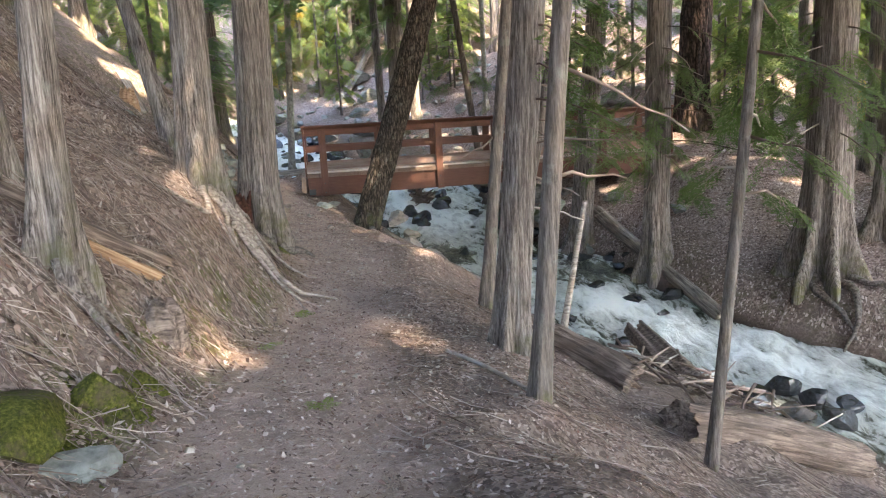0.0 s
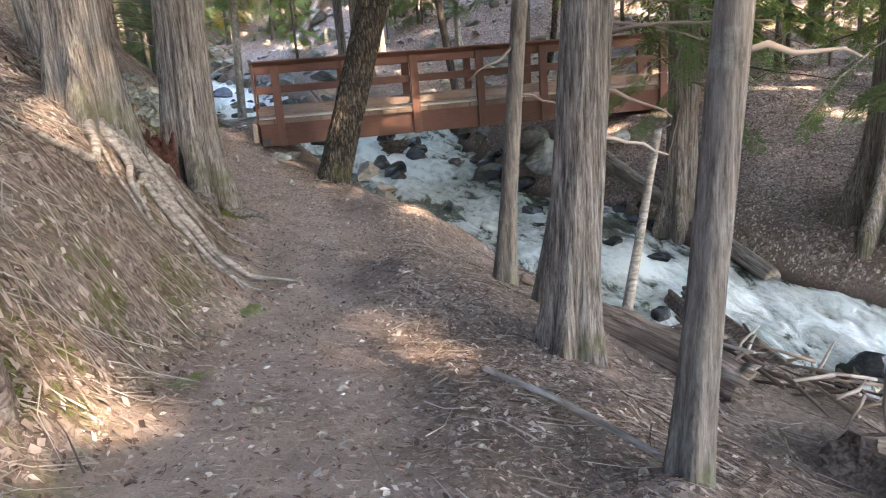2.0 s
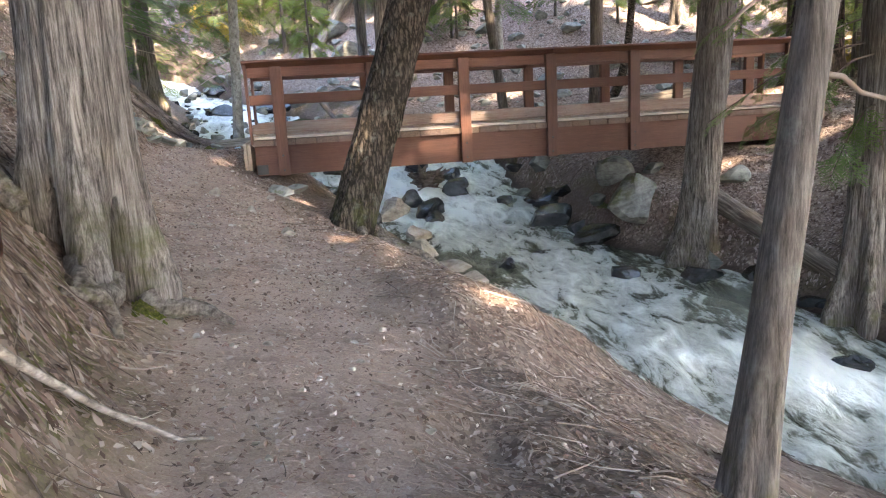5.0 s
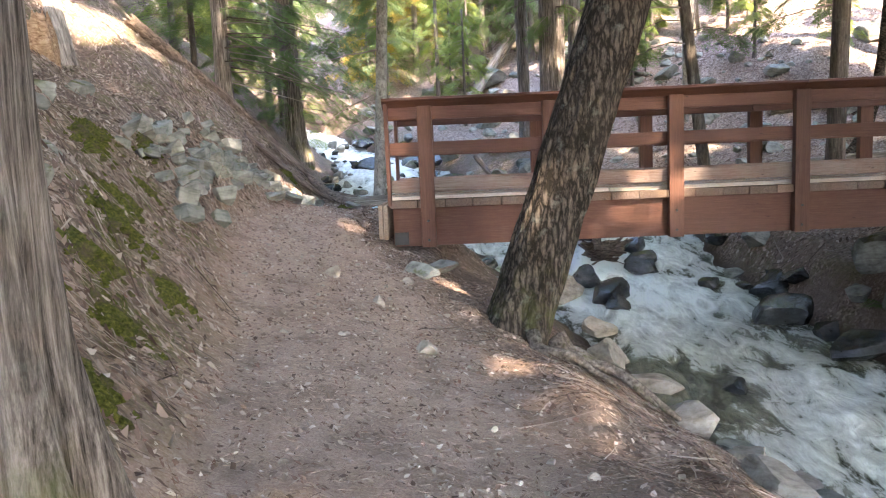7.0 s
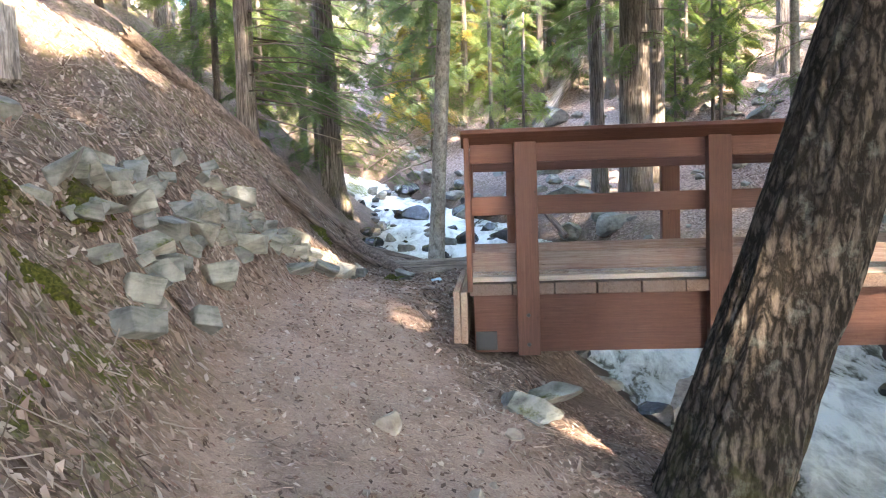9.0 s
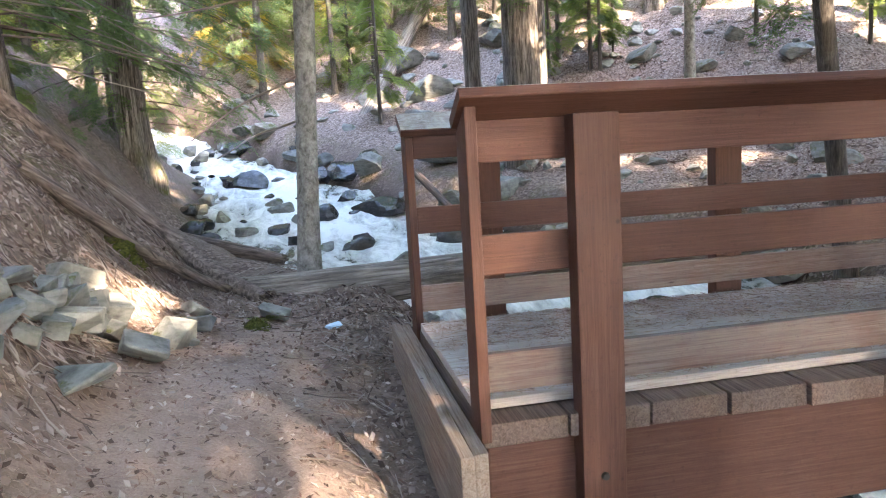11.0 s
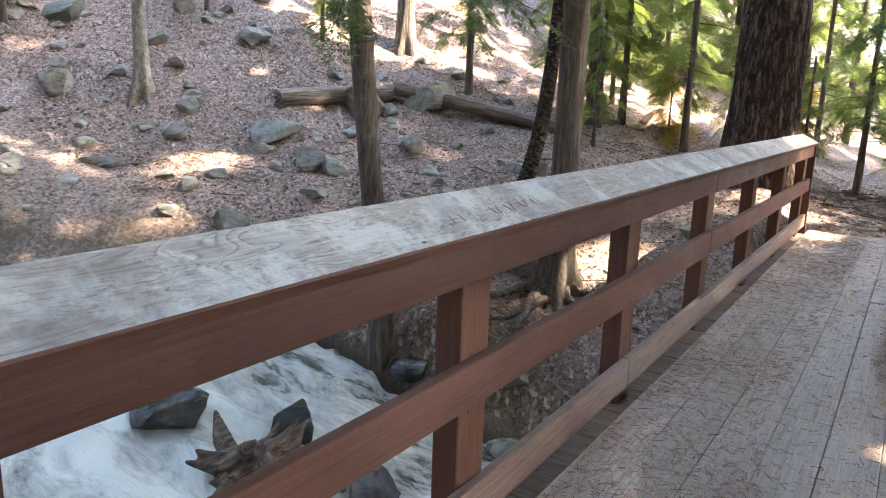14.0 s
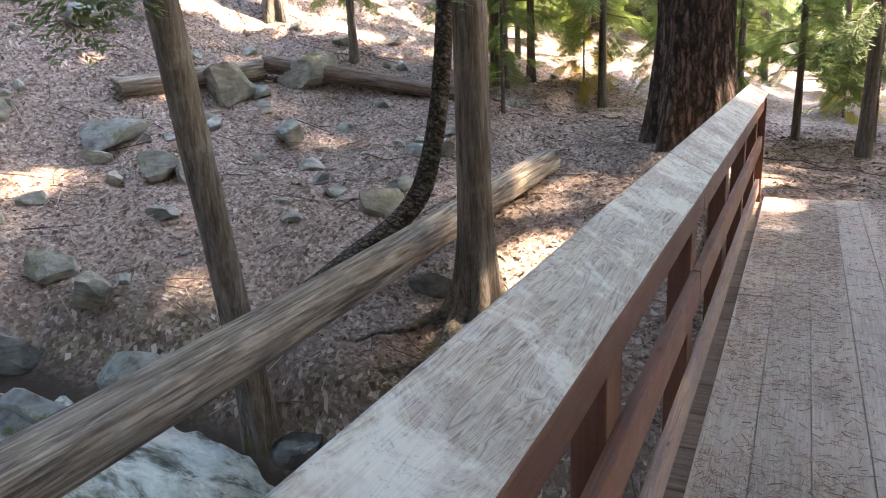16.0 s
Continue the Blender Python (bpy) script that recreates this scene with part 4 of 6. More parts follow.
def crowns():
    """Boughs for all trees: an added, unseen canopy that lets only a few sunbeams through."""
    rng = np.random.default_rng(77)
    across = SUN_DIR.cross(Vector((0, 0, 1))).normalized()
    upward = across.cross(SUN_DIR).normalized()
    step = 0.56
    for i in np.arange(-13, 14, step):
        for j in np.arange(-14, 15, step):
            o = Vector((2.5, -3.5, 0)) + across * (i + rng.uniform(-0.3, 0.3)) + upward * (j + rng.uniform(-0.3, 0.3))
            p = o + SUN_DIR * ((rng.uniform(5.5, 13.5) - o.z) / SUN_DIR.z)
            foot = o - SUN_DIR * ((o.z + 0.5) / SUN_DIR.z)  # where its shade falls
            east = foot.x > row(SHORE_E, foot.y) + 0.5
            open_sky = (0.85 if foot.y < 0 else 0.5) if east else 0.0 if foot.x < row(SHORE_W, foot.y) and foot.y < 8 else 0.1 if foot.y < 8 else 0.35
            if rng.random() < open_sky:
                continue
            if in_sunbeam(p, 0.1):
                continue
            if p.z - gz(p.x, p.y) < 4.6:
                continue
            near = min((t for t in TREES.values() if t["h"] > 10), key=lambda t: (t["x"] - p.x) ** 2 + (t["y"] - p.y) ** 2 + (400 if t["z"] + t["h"] < p.z else 0))
            near["tips"].append(p)
    for key, t in TREES.items():
        leaves, limbs = Leaves(), Heap()
        for p in t["tips"]:
            h = min(t["h"] - 0.3, max(2.5, p.z - t["z"] + rng.uniform(-0.3, 0.5)))
            start = (t["x"] + t["lean"][0] * h, t["y"] + t["lean"][1] * h, t["z"] + h)
            bough(leaves, limbs, start, p, rng.uniform(1.15, 1.5), rng, SHADE_SPRAYS, 0.022, 5)
        for start, tip, size, count in t["low"]:
            bough(leaves, limbs, start, tip, size, rng, SPRAYS, 0.014, count)
        if leaves.v:
            shift = Matrix.Translation((-t["x"], -t["y"], -t["z"]))
            for nm, me in (("crown", leaves.mesh("crown", M_NEEDLE)), ("limb_frame", limbs.mesh("limb_frame", M_TWIG))):
                me.transform(shift)
                part(nm, me, t["ob"])


def hang(key, h, ang, reach, size=0.55, drop=0.35, count=4):
    """A low bough within view."""
    t = TREES[key]
    a = radians(ang)
    s = Vector((t["x"] + t["lean"][0] * h, t["y"] + t["lean"][1] * h, t["z"] + h))
    t["low"].append((s, s + Vector((math.cos(a) * reach, math.sin(a) * reach, -drop * reach)), size, count))


for k in range(20):
    hang("e2", 2.2 + 0.13 * k, 215 + 75 * math.sin(k * 2.4), 1.5 + 0.6 * math.sin(k * 1.7), 0.42, 0.4)
    hang("big_e", 2.4 + 0.14 * k, 200 + 70 * math.sin(k * 2.1 + 1), 1.9 + 0.7 * math.sin(k * 1.3), 0.5, 0.4)
    hang("west", 0.9 + 0.09 * k, 5 + 50 * math.sin(k * 2.3), 2.4 + 0.7 * math.sin(k * 1.9), 0.42, 0.3, 5)
    hang("mid", 0.8 + 0.11 * k, 310 + 70 * math.sin(k * 2.2 + 2), 2.0 + 0.6 * math.sin(k * 1.1), 0.5, 0.3, 5)
for k in range(12):
    hang("big1", 2.1 + 0.16 * k, 340 + 50 * math.sin(k * 2.9), 0.9 + 0.3 * math.sin(k), 0.4, 0.35)
    hang("sap", 2.2 + 0.2 * k, 20 + 80 * math.sin(k * 2.2), 0.8 + 0.3 * math.sin(k * 1.9), 0.4, 0.35)
    hang("slim_a", 3.3 + 0.2 * k, 215 + 70 * math.sin(k * 2.0), 1.5 + 0.4 * math.sin(k * 2.7), 0.5, 0.25)
    hang("slim_b", 3.1 + 0.22 * k, 160 + 90 * math.sin(k * 2.5), 1.4 + 0.4 * math.sin(k * 1.7), 0.5, 0.25)
    hang("pale", 3.0 + 0.2 * k, 190 + 90 * math.sin(k * 2.3), 1.3, 0.45, 0.3)
    hang("trio1", 3.2 + 0.25 * k, 250 + 80 * math.sin(k * 2.6), 1.9, 0.65, 0.35)
    hang("mid", 2.4 + 0.25 * k, 320 + 60 * math.sin(k * 2.4), 2.1 + 0.4 * math.sin(k), 0.6, 0.3)
    hang("cedar_e", 4.2 + 0.2 * k, 220 + 80 * math.sin(k * 2.4), 1.5, 0.55, 0.35)
crowns()


def forest_tree(kind, height, spread, first, count, seed, mat, templates=FAR_SPRAYS, size=0.9):
    """One whole conifer for the forest behind, with boughs from a given height up."""
    rng = np.random.default_rng(seed)
    t = base(*kind)
    r = height * 0.013
    v, f, m = trunk(r, height, r * 0.6, (0, 0), 12, 5, 0.004, seed)
    part("trunk", from_arrays("trunk", v, f, M_SLIM, True, {"moss": m}), t)
    leaves, limbs = Leaves(), Heap()
    for k in range(count):
        s = (k + rng.uniform(0, 1)) / count
        h = first + (height - first) * s
        reach = spread * (1 - 0.85 * s) * rng.uniform(0.6, 1.15) + 0.15
        a = rng.uniform(0, 6.283)
        d = Vector((math.cos(a), math.sin(a), -0.28))
        bough(leaves, limbs, (0, 0, h), Vector((0, 0, h)) + d * reach, size * (0.45 + 0.55 * reach / spread), rng, templates, 0.012, 4)
    part("crown", leaves.mesh("crown", mat), t)
    part("limb_frame", limbs.mesh("limb_frame", M_TWIG), t)
    return t


def forest():
    rng = np.random.default_rng(5)
    away = pose(0, 140, -60)
    kinds = [forest_tree(("conifer", "dense green conifer of the forest behind", "tree", "forest conifers"), 13, 2.4, 1.6, 110, 1, M_NEEDLE),
             forest_tree(("conifer", "tall conifer with a bare lower trunk", "tree", "forest conifers"), 16, 2.6, 4.0, 110, 2, M_NEEDLE),
             forest_tree(("conifer", "light green conifer of the forest behind, sunlight put into its colour", "tree", "forest conifers"), 11, 2.2, 0.9, 110, 3, M_BRIGHT)]
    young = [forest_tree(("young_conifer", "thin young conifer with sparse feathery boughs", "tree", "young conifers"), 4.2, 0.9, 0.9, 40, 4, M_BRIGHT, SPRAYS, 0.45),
             forest_tree(("young_conifer", "small green conifer among the trunks", "tree", "young conifers"), 5.5, 1.1, 1.2, 44, 6, M_NEEDLE, SPRAYS, 0.5)]
    gold = forest_tree(("shrub", "yellow-leaved shrub lit by the sun", "shrub", "yellowed shrubs"), 3.0, 1.3, 0.3, 46, 8, M_GOLD, SPRAYS, 0.5)
    done = set()

    def stand(kind, x, y, s):
        m = pose(x, y, gz(x, y) - 0.05, 0, 0, rng.uniform(0, 360)) @ Matrix.Scale(s, 4)
        if id(kind) in done:
            ob = copy_thing(kind, m)
        else:
            done.add(id(kind))
            ob = kind
        ob.matrix_world = m

    for _ in range(190):
        a, d = rng.uniform(0, 6.283), rng.uniform(17, 52)
        x, y = 2.5 + d * math.cos(a), -2 + d * math.sin(a)
        if row(SHORE_W, y) - 1.5 < x < row(SHORE_E, y) + 1.5 and y < 26:
            continue
        if len(done) > 2 and rng.random() < 0.42:
            continue
        if -4 < x < 14 and -20 < y < 15:
            continue
        stand(kinds[int(rng.choice([0, 1, 2], p=[0.4, 0.3, 0.3]))], x, y, rng.uniform(0.75, 1.3))
    for k in range(30):
        stand(kinds[k % 3], rng.uniform(18, 36), rng.uniform(-12, 24), rng.uniform(0.7, 1.2))
    for k in range(34):
        stand(kinds[k % 3], rng.uniform(2, 20), rng.uniform(16, 32), rng.uniform(0.55, 1.0))
    for k in range(26):
        x, y = rng.uniform(-11, 4), rng.uniform(15.5, 30)
        if not row(SHORE_W, y) - 0.8 < x < row(SHORE_E, y) + 0.8:
            stand(kinds[k % 3], x, y, rng.uniform(0.5, 0.9))
    for x, y, k, size in ((-4.6, 13.5, 0, 0.6), (-6.0, 10.0, 2, 0.6), (-5.0, 17.0, 1, 0.8), (-7.2, 14.5, 0, 0.8), (-4.9, 8.2, 0, 0.42), (-8.5, 20, 2, 0.9), (-6.8, 17.5, 2, 0.6), (-4.0, 15.4, 2, 0.4), (-9.5, 11, 0, 0.9), (-6.6, 7.2, 2, 0.5), (-3.9, 11.9, 2, 0.35)):
        stand(kinds[k], x, y, size)
    for k in range(14):
        stand(kinds[k % 3], rng.uniform(-12, -6.5), rng.uniform(-10, 14), rng.uniform(0.6, 0.95))
    for k in range(18):
        stand(young[k % 2], rng.uniform(0.5, 11), rng.uniform(12.5, 17), rng.uniform(0.4, 0.9))
    for k in range(64):
        x, y = rng.uniform(11.8, 22), rng.uniform(-6, 14)
        stand(young[k % 2], x, y, rng.uniform(0.6, 1.25))
    for x, y, s in ((8.9, 11.5, 0.8), (10.3, 10.0, 0.7), (11.5, 7.5, 0.9), (5.5, 14.0, 0.8), (4.6, 12.8, 0.45), (11.0, 4.8, 0.5), (-4.2, 8.0, 0.5), (-3.6, 6.4, 0.35), (12.2, 1.9, 0.45), (13.2, 0.2, 0.7)):
        stand(young[int(rng.integers(2))], x, y, s)
    for k, (x, y, s) in enumerate(((-1.4, 17.2, 0.6), (0.4, 16.4, 0.5), (2.0, 17.6, 0.65), (-0.4, 19.2, 0.7), (3.6, 16.8, 0.6), (1.0, 20.5, 0.8), (-2.6, 21.0, 0.8), (-6.4, 15.4, 0.6), (-7.6, 18, 0.7), (-5.4, 12.6, 0.45), (5.5, 18.5, 0.7), (-1.8, 23.5, 0.9))):
        stand(kinds[(0, 2)[k % 2]], x, y, s)
    for x, y, s in ((-2.2, 19, 1.2), (-0.5, 20, 1.4), (1.5, 21, 1.2), (-2.5, 24, 1.7), (14, 4.5, 0.5), (16, 2.5, 0.5), (15, 0.5, 0.45)):
        stand(gold, x, y, s)


forest()

# ---- logs, roots and stumps ----
def log(name, label, points, radii, mat, sides=26, ragged=0.1, seed=0, relief=0.08):
    """A fallen trunk along points: rough, slightly oval, with a splintered end."""
    rng = np.random.default_rng(seed)
    a, b = Vector(points[0]), Vector(points[-1])
    n = 44
    ax = (b - a).normalized()
    side = ax.orthogonal().normalized()
    up = ax.cross(side)
    verts = []
    dense = np.array([tuple(p) for p in points], float)
    for _ in range(3):
        mids = np.empty((2 * len(dense), 3))
        mids[0], mids[-1] = dense[0], dense[-1]
        mids[1:-1:2], mids[2:-1:2] = dense[:-1] * 0.75 + dense[1:] * 0.25, dense[:-1] * 0.25 + dense[1:] * 0.75
        dense = mids
    knots = [Vector(p) for p in dense]
    for i in range(n):
        s = i / (n - 1) * (len(knots) - 1)
        k = min(int(s), len(knots) - 2)
        p = knots[k].lerp(knots[k + 1], s - k)
        r = radii[0] + (radii[-1] - radii[0]) * i / (n - 1)
        for j in range(sides):
            t = 2 * math.pi * j / sides
            q = 1 + relief * float(grain(t * 3.3 + seed, i * 0.16, 1.0, seed + 3)) + 0.5 * relief * math.sin(9 * t + 0.2 * i)
            end = ax * (ragged * rng.uniform(-1, 1)) if i in (0, n - 1) else Vector((0, 0, 0))
            verts.append(p + (side * math.cos(t) + up * math.sin(t)) * (r * q) + end)
    faces = [(i * sides + j, i * sides + (j + 1) % sides, (i + 1) * sides + (j + 1) % sides, (i + 1) * sides + j) for i in range(n - 1) for j in range(sides)]
    ca, cb = len(verts), len(verts) + 1
    verts += [knots[0] + ax * 0.04, knots[-1] - ax * 0.04]
    faces += [(ca, (j + 1) % sides, j) for j in range(sides)] + [(cb, (n - 1) * sides + j, (n - 1) * sides + (j + 1) % sides) for j in range(sides)]
    o = Vector(points[0])
    turn = ax.to_track_quat("X", "Z").to_matrix().to_4x4()
    m = Matrix.Translation(o) @ turn
    inv = m.inverted()
    me = from_arrays(name, [inv @ v for v in verts], faces, mat)
    return thing(name, me, label, "log", at=m)


def on(x, y, h):
    return (x, y, gz(x, y) + h)


log("fallen_log", "long grey barkless log lying across the creek", [(-1.15, 4.3, -0.36), (1.2, 4.18, -0.26), (5.0, 3.97, -0.1), (9.6, 3.7, 0.26)], [0.2, 0.14], M_LOG, 34, 0.09, 1)
log("fallen_log", "half-submerged grey log along the far bank", [(6.75, -1.2, -1.3), (6.98, -3.4, -1.95), (7.15, -6.1, -2.6)], [0.15, 0.13], M_LOG, 24, 0.06, 2)
log("rotten_log", "brown rotten log sinking into the bank litter", [on(2.75, -9.85, 0.02), on(3.1, -10.2, 0.1), on(3.45, -10.75, 0.12)], [0.13, 0.17], M_ROT, 26, 0.1, 3, 0.16)
log("rotten_log", "thick rotten log low on the creek bank", [on(3.36, -11.9, 0.08), on(4.4, -11.5, 0.14), on(5.9, -10.95, 0.14)], [0.2, 0.2], M_ROT, 26, 0.08, 4, 0.12)
log("drift_log", "thin wet drift log at the water's edge", [on(2.9, -7.6, 0.05), (4.3, -8.4, -2.55)], [0.07, 0.05], M_ROT, 14, 0.04, 5)
log("hillside_log", "long dead stem lying down the steep slope", [on(-0.95, 3.75, 0.04), on(-1.4, 4.25, 0.08), on(-1.85, 4.9, 0.1), on(-2.9, 4.7, 0.14), on(-4.3, 3.6, 0.14)], [0.06, 0.11], M_ROT, 22, 0.08, 6, 0.1)
log("hillside_log", "old brown log on the hillside litter", [on(-0.72, -11.5, 0.05), on(-1.05, -11.75, 0.06), on(-1.7, -12.3, 0.06)], [0.06, 0.065], M_ROT, 20, 0.07, 7, 0.14)
log("hillside_log", "split orange-brown log on the hillside", [on(-0.75, -11.75, 0.04), on(-1.3, -12.3, 0.05)], [0.045, 0.05], M_SPLIT, 16, 0.07, 8, 0.14)
log("leaning_log", "pale dead trunk leaning down to the creek", [(0.6, 14.2, 1.1), (3.4, 18.2, 5.2)], [0.2, 0.15], M_LOG, 18, 0.1, 9)
log("far_log", "grey fallen log among mossy boulders", [on(8.25, 9.05, 0.12), on(10.2, 8.25, 0.14)], [0.15, 0.14], M_LOG, 20, 0.05, 10)
log("far_log", "dark fallen log among mossy boulders", [on(10.2, 8.2, 0.22), on(11.0, 6.6, 0.15), on(11.4, 5.5, 0.1)], [0.14, 0.1], M_ROT, 18, 0.05, 11)
log("creek_log", "short log lodged in the upper creek", [(-2.6, 8.3, -0.1), (-0.9, 7.2, -0.45)], [0.11, 0.08], M_ROT, 16, 0.06, 12)
log("creek_log", "brown stick of driftwood among creek rocks", [(1.35, 10.2, 0.5), (1.75, 9.2, -0.1)], [0.07, 0.06], M_ROT, 14, 0.05, 13)
log("root_log", "curved brown root running over the bank", [on(-1.25, 4.0, 0.03), on(-1.6, 3.9, 0.06), on(-1.9, 3.5, 0.06), on(-2.5, 3.3, 0.06)], [0.04, 0.055], M_ROT, 14, 0.04, 14)


log("fallen_branch", "long thin dead branch lying beside the trail", [on(1.5, -11.25, 0.02), on(1.72, -11.85, 0.04), on(1.92, -12.6, 0.03)], [0.02, 0.014], M_ROOT, 10, 0.02, 16)
log("bent_stem", "dark mossy curved stem rising behind a fallen log", [on(6.5, 4.95, 0.0), on(6.85, 4.7, 0.1), (7.5, 4.35, 0.1), (7.75, 4.25, 0.6), (7.9, 4.15, 1.5), (8.0, 4.1, 3.2)], [0.13, 0.07], M_FIR, 18, 0.04, 15)


def plank():
    a, b = Vector(on(-4.1, 0.95, 0.12)), Vector(on(-3.45, 0.0, 0.1))
    bm = board(0, (b - a).length, -0.1, 0.1, -0.02, 0.02, 0.006, 0.004)
    me = bpy.data.meshes.new("plank")
    bm.to_mesh(me)
    bm.free()
    me.materials.append(M_LOG)
    return thing("plank", me, "weathered grey plank lying on the hillside", "plank", at=Matrix.Translation(a) @ (b - a).to_track_quat("X", "Z").to_matrix().to_4x4())


plank()


def solid(ob, size):
    """Fuses a thing's splinters into one body."""
    m = ob.modifiers.new("fuse", "REMESH")
    m.mode, m.voxel_size, m.use_smooth_shade = "VOXEL", size, True
    return ob


def split_stump(x, y, tall, wide):
    """A stump broken off in pale splinters."""
    rng = np.random.default_rng(int(abs(x * 50)))
    h = Heap()
    c = Vector(on(x, y, 0))
    for k in range(30):
        a = rng.uniform(0, 6.283)
        o = Vector((math.cos(a) * wide, math.sin(a) * wide, 0)) * rng.uniform(0.4, 1)
        t = tall * rng.uniform(0.5, 1.1)
        h.add(*tube([c + o * 1.2 + Vector((0, 0, -0.2)), c + o + Vector((0, 0, t * 0.5)), c + o * 0.9 + Vector((0, 0, t))], [0.07, 0.055, 0.008], 6, 0.2, k))
    return h


solid(thing("stump", split_stump(-3.75, -0.1, 0.5, 0.2).mesh("stump", M_SPLIT), "sunlit orange stump broken into splinters", "stump"), 0.016)
solid(thing("stump", split_stump(-0.62, -12.25, 0.2, 0.09).mesh("stump", M_ROT), "small dark rotten stump at the trail edge", "stump"), 0.012)


def snag():
    """The broken, splintered slab of trunk standing out of the log jam."""
    rng = np.random.default_rng(3)
    h = Heap()
    foot, tip = Vector((5.1, -9.5, -2.72)), Vector((5.15, -6.95, -2.32))
    ax = (tip - foot).normalized()
    side = Vector((1, 0.15, 0)).normalized()
    up = ax.cross(side).normalized()
    for k in range(40):
        o = side * rng.uniform(-0.22, 0.22) + up * rng.uniform(-0.12, 0.12)
        l = rng.uniform(0.75, 1.05)
        pts = [foot + o, foot.lerp(tip, 0.5 * l) + o * 0.95 + Vector(rng.uniform(-0.015, 0.015, 3)), foot.lerp(tip, l) + o * 0.8]
        h.add(*tube(pts, [0.075, 0.062, rng.uniform(0.01, 0.04)], 7, 0.18, k))
    return solid(thing("snag", h.mesh("snag", M_ROT), "splintered broken trunk lying out of a log jam", "log"), 0.02)


snag()


def red_stump():
    rng = np.random.default_rng(9)
    h = Heap()
    c = Vector(on(-0.66, -7.85, 0.04))
    for k in range(34):
        a = rng.uniform(0, 6.283)
        o = Vector((math.cos(a) * 0.17, math.sin(a) * 0.17, 0)) * rng.uniform(0.6, 1)
        pts = [c + o + Vector((0, 0, -0.25)), c + o * 1.1 + Vector((0, 0, 0.0)), c + o * rng.uniform(0.9, 1.4) + Vector((0, 0, rng.uniform(0.05, 0.24)))]
        h.add(*tube(pts, [0.05, 0.045, 0.012], 6, 0.3, k))
    n = Nodes("crumbling_red_wood", 0.95, 0.1)
    g = n.noise(22.0, 5, 0.7)
    m = n.done(n.ramp(g, (0.35, (0.02, 0.01, 0.008)), (0.55, (0.075, 0.032, 0.024)), (0.75, (0.16, 0.075, 0.055))), None, g, 0.8, 0.02)
    return solid(thing("stump", h.mesh("stump", m), "crumbling red-brown rotten stump on the bank", "stump"), 0.014)


red_stump()


def roots(key, starts, seed, mat=M_ROOT):
    """Bare roots that leave a tree's foot and run down over the ground."""
    rng = np.random.default_rng(seed)
    t = TREES[key]
    for ang, length, r in starts:
        a = radians(ang)
        p = Vector((t["x"] + math.cos(a) * t["r"] * 1.25, t["y"] + math.sin(a) * t["r"] * 1.25, 0))
        pts, rad = [], []
        for k in range(11):
            s = k / 10
            z = gz(p.x, p.y) + 0.02 + 0.06 * math.sin(math.pi * s) + (0.1 if k == 0 else 0)
            pts.append(Vector((p.x - t["x"], p.y - t["y"], z - t["z"])))
            rad.append(r * (1.1 - 0.85 * s))
            a += rng.uniform(-0.55, 0.55)
            p = p + Vector((math.cos(a), math.sin(a), 0)) * length / 10
        v, f = tube(pts, rad, 8, 0.12, int(rng.integers(1e6)))
        part("root", from_arrays("root", v, f, mat), t["ob"], "bare grey winding root")


roots("t2", [(-80 + 8 * k, 0.95 + 0.35 * math.sin(k * 2.0), 0.018 + 0.022 * math.sin(k * 1.4) ** 2) for k in range(15)], 1)
roots("t3", [(-62, 0.55, 0.09), (-82, 0.6, 0.085), (-20, 0.5, 0.07), (-135, 0.6, 0.08)], 2, M_ROOTBARK)
roots("slim_b", [(200, 1.0, 0.05), (235, 0.9, 0.05), (170, 1.1, 0.06), (270, 0.8, 0.045), (130, 0.9, 0.05)], 3, M_ROOTBARK)
roots("fir", [(-40, 1.3, 0.07), (-75, 0.9, 0.06), (-10, 0.9, 0.06)], 4, M_ROOTBARK)
roots("big_e", [(250, 1.2, 0.08), (220, 1.1, 0.08), (290, 1.0, 0.07)], 5, M_ROOTBARK)
roots("cedar_e", [(230, 0.8, 0.06), (270, 0.9, 0.06), (190, 0.7, 0.05)], 6, M_ROOTBARK)
roots("t1", [(-60, 0.5, 0.04), (-20, 0.45, 0.03), (10, 0.4, 0.03)], 7, M_ROOTBARK)


# ---- rocks ----
def rock(label, mat, x, y, sx, sy, sz, seed, lift=0.3, z=None, turn=None, group="", tilt=(0, 0)):
    rng = np.random.default_rng(seed + 900)
    zz = (gz(x, y) if z is None else z) + lift * sz
    me = rock_mesh("rock", mat, sx, sy, sz, seed, 3 if max(sx, sy) > 0.11 else 2)
    return thing("rock", me, label, "rock", group, at=pose(x, y, zz, tilt[0] + rng.uniform(-12, 12), tilt[1] + rng.uniform(-12, 12), rng.uniform(0, 360) if turn is None else turn))


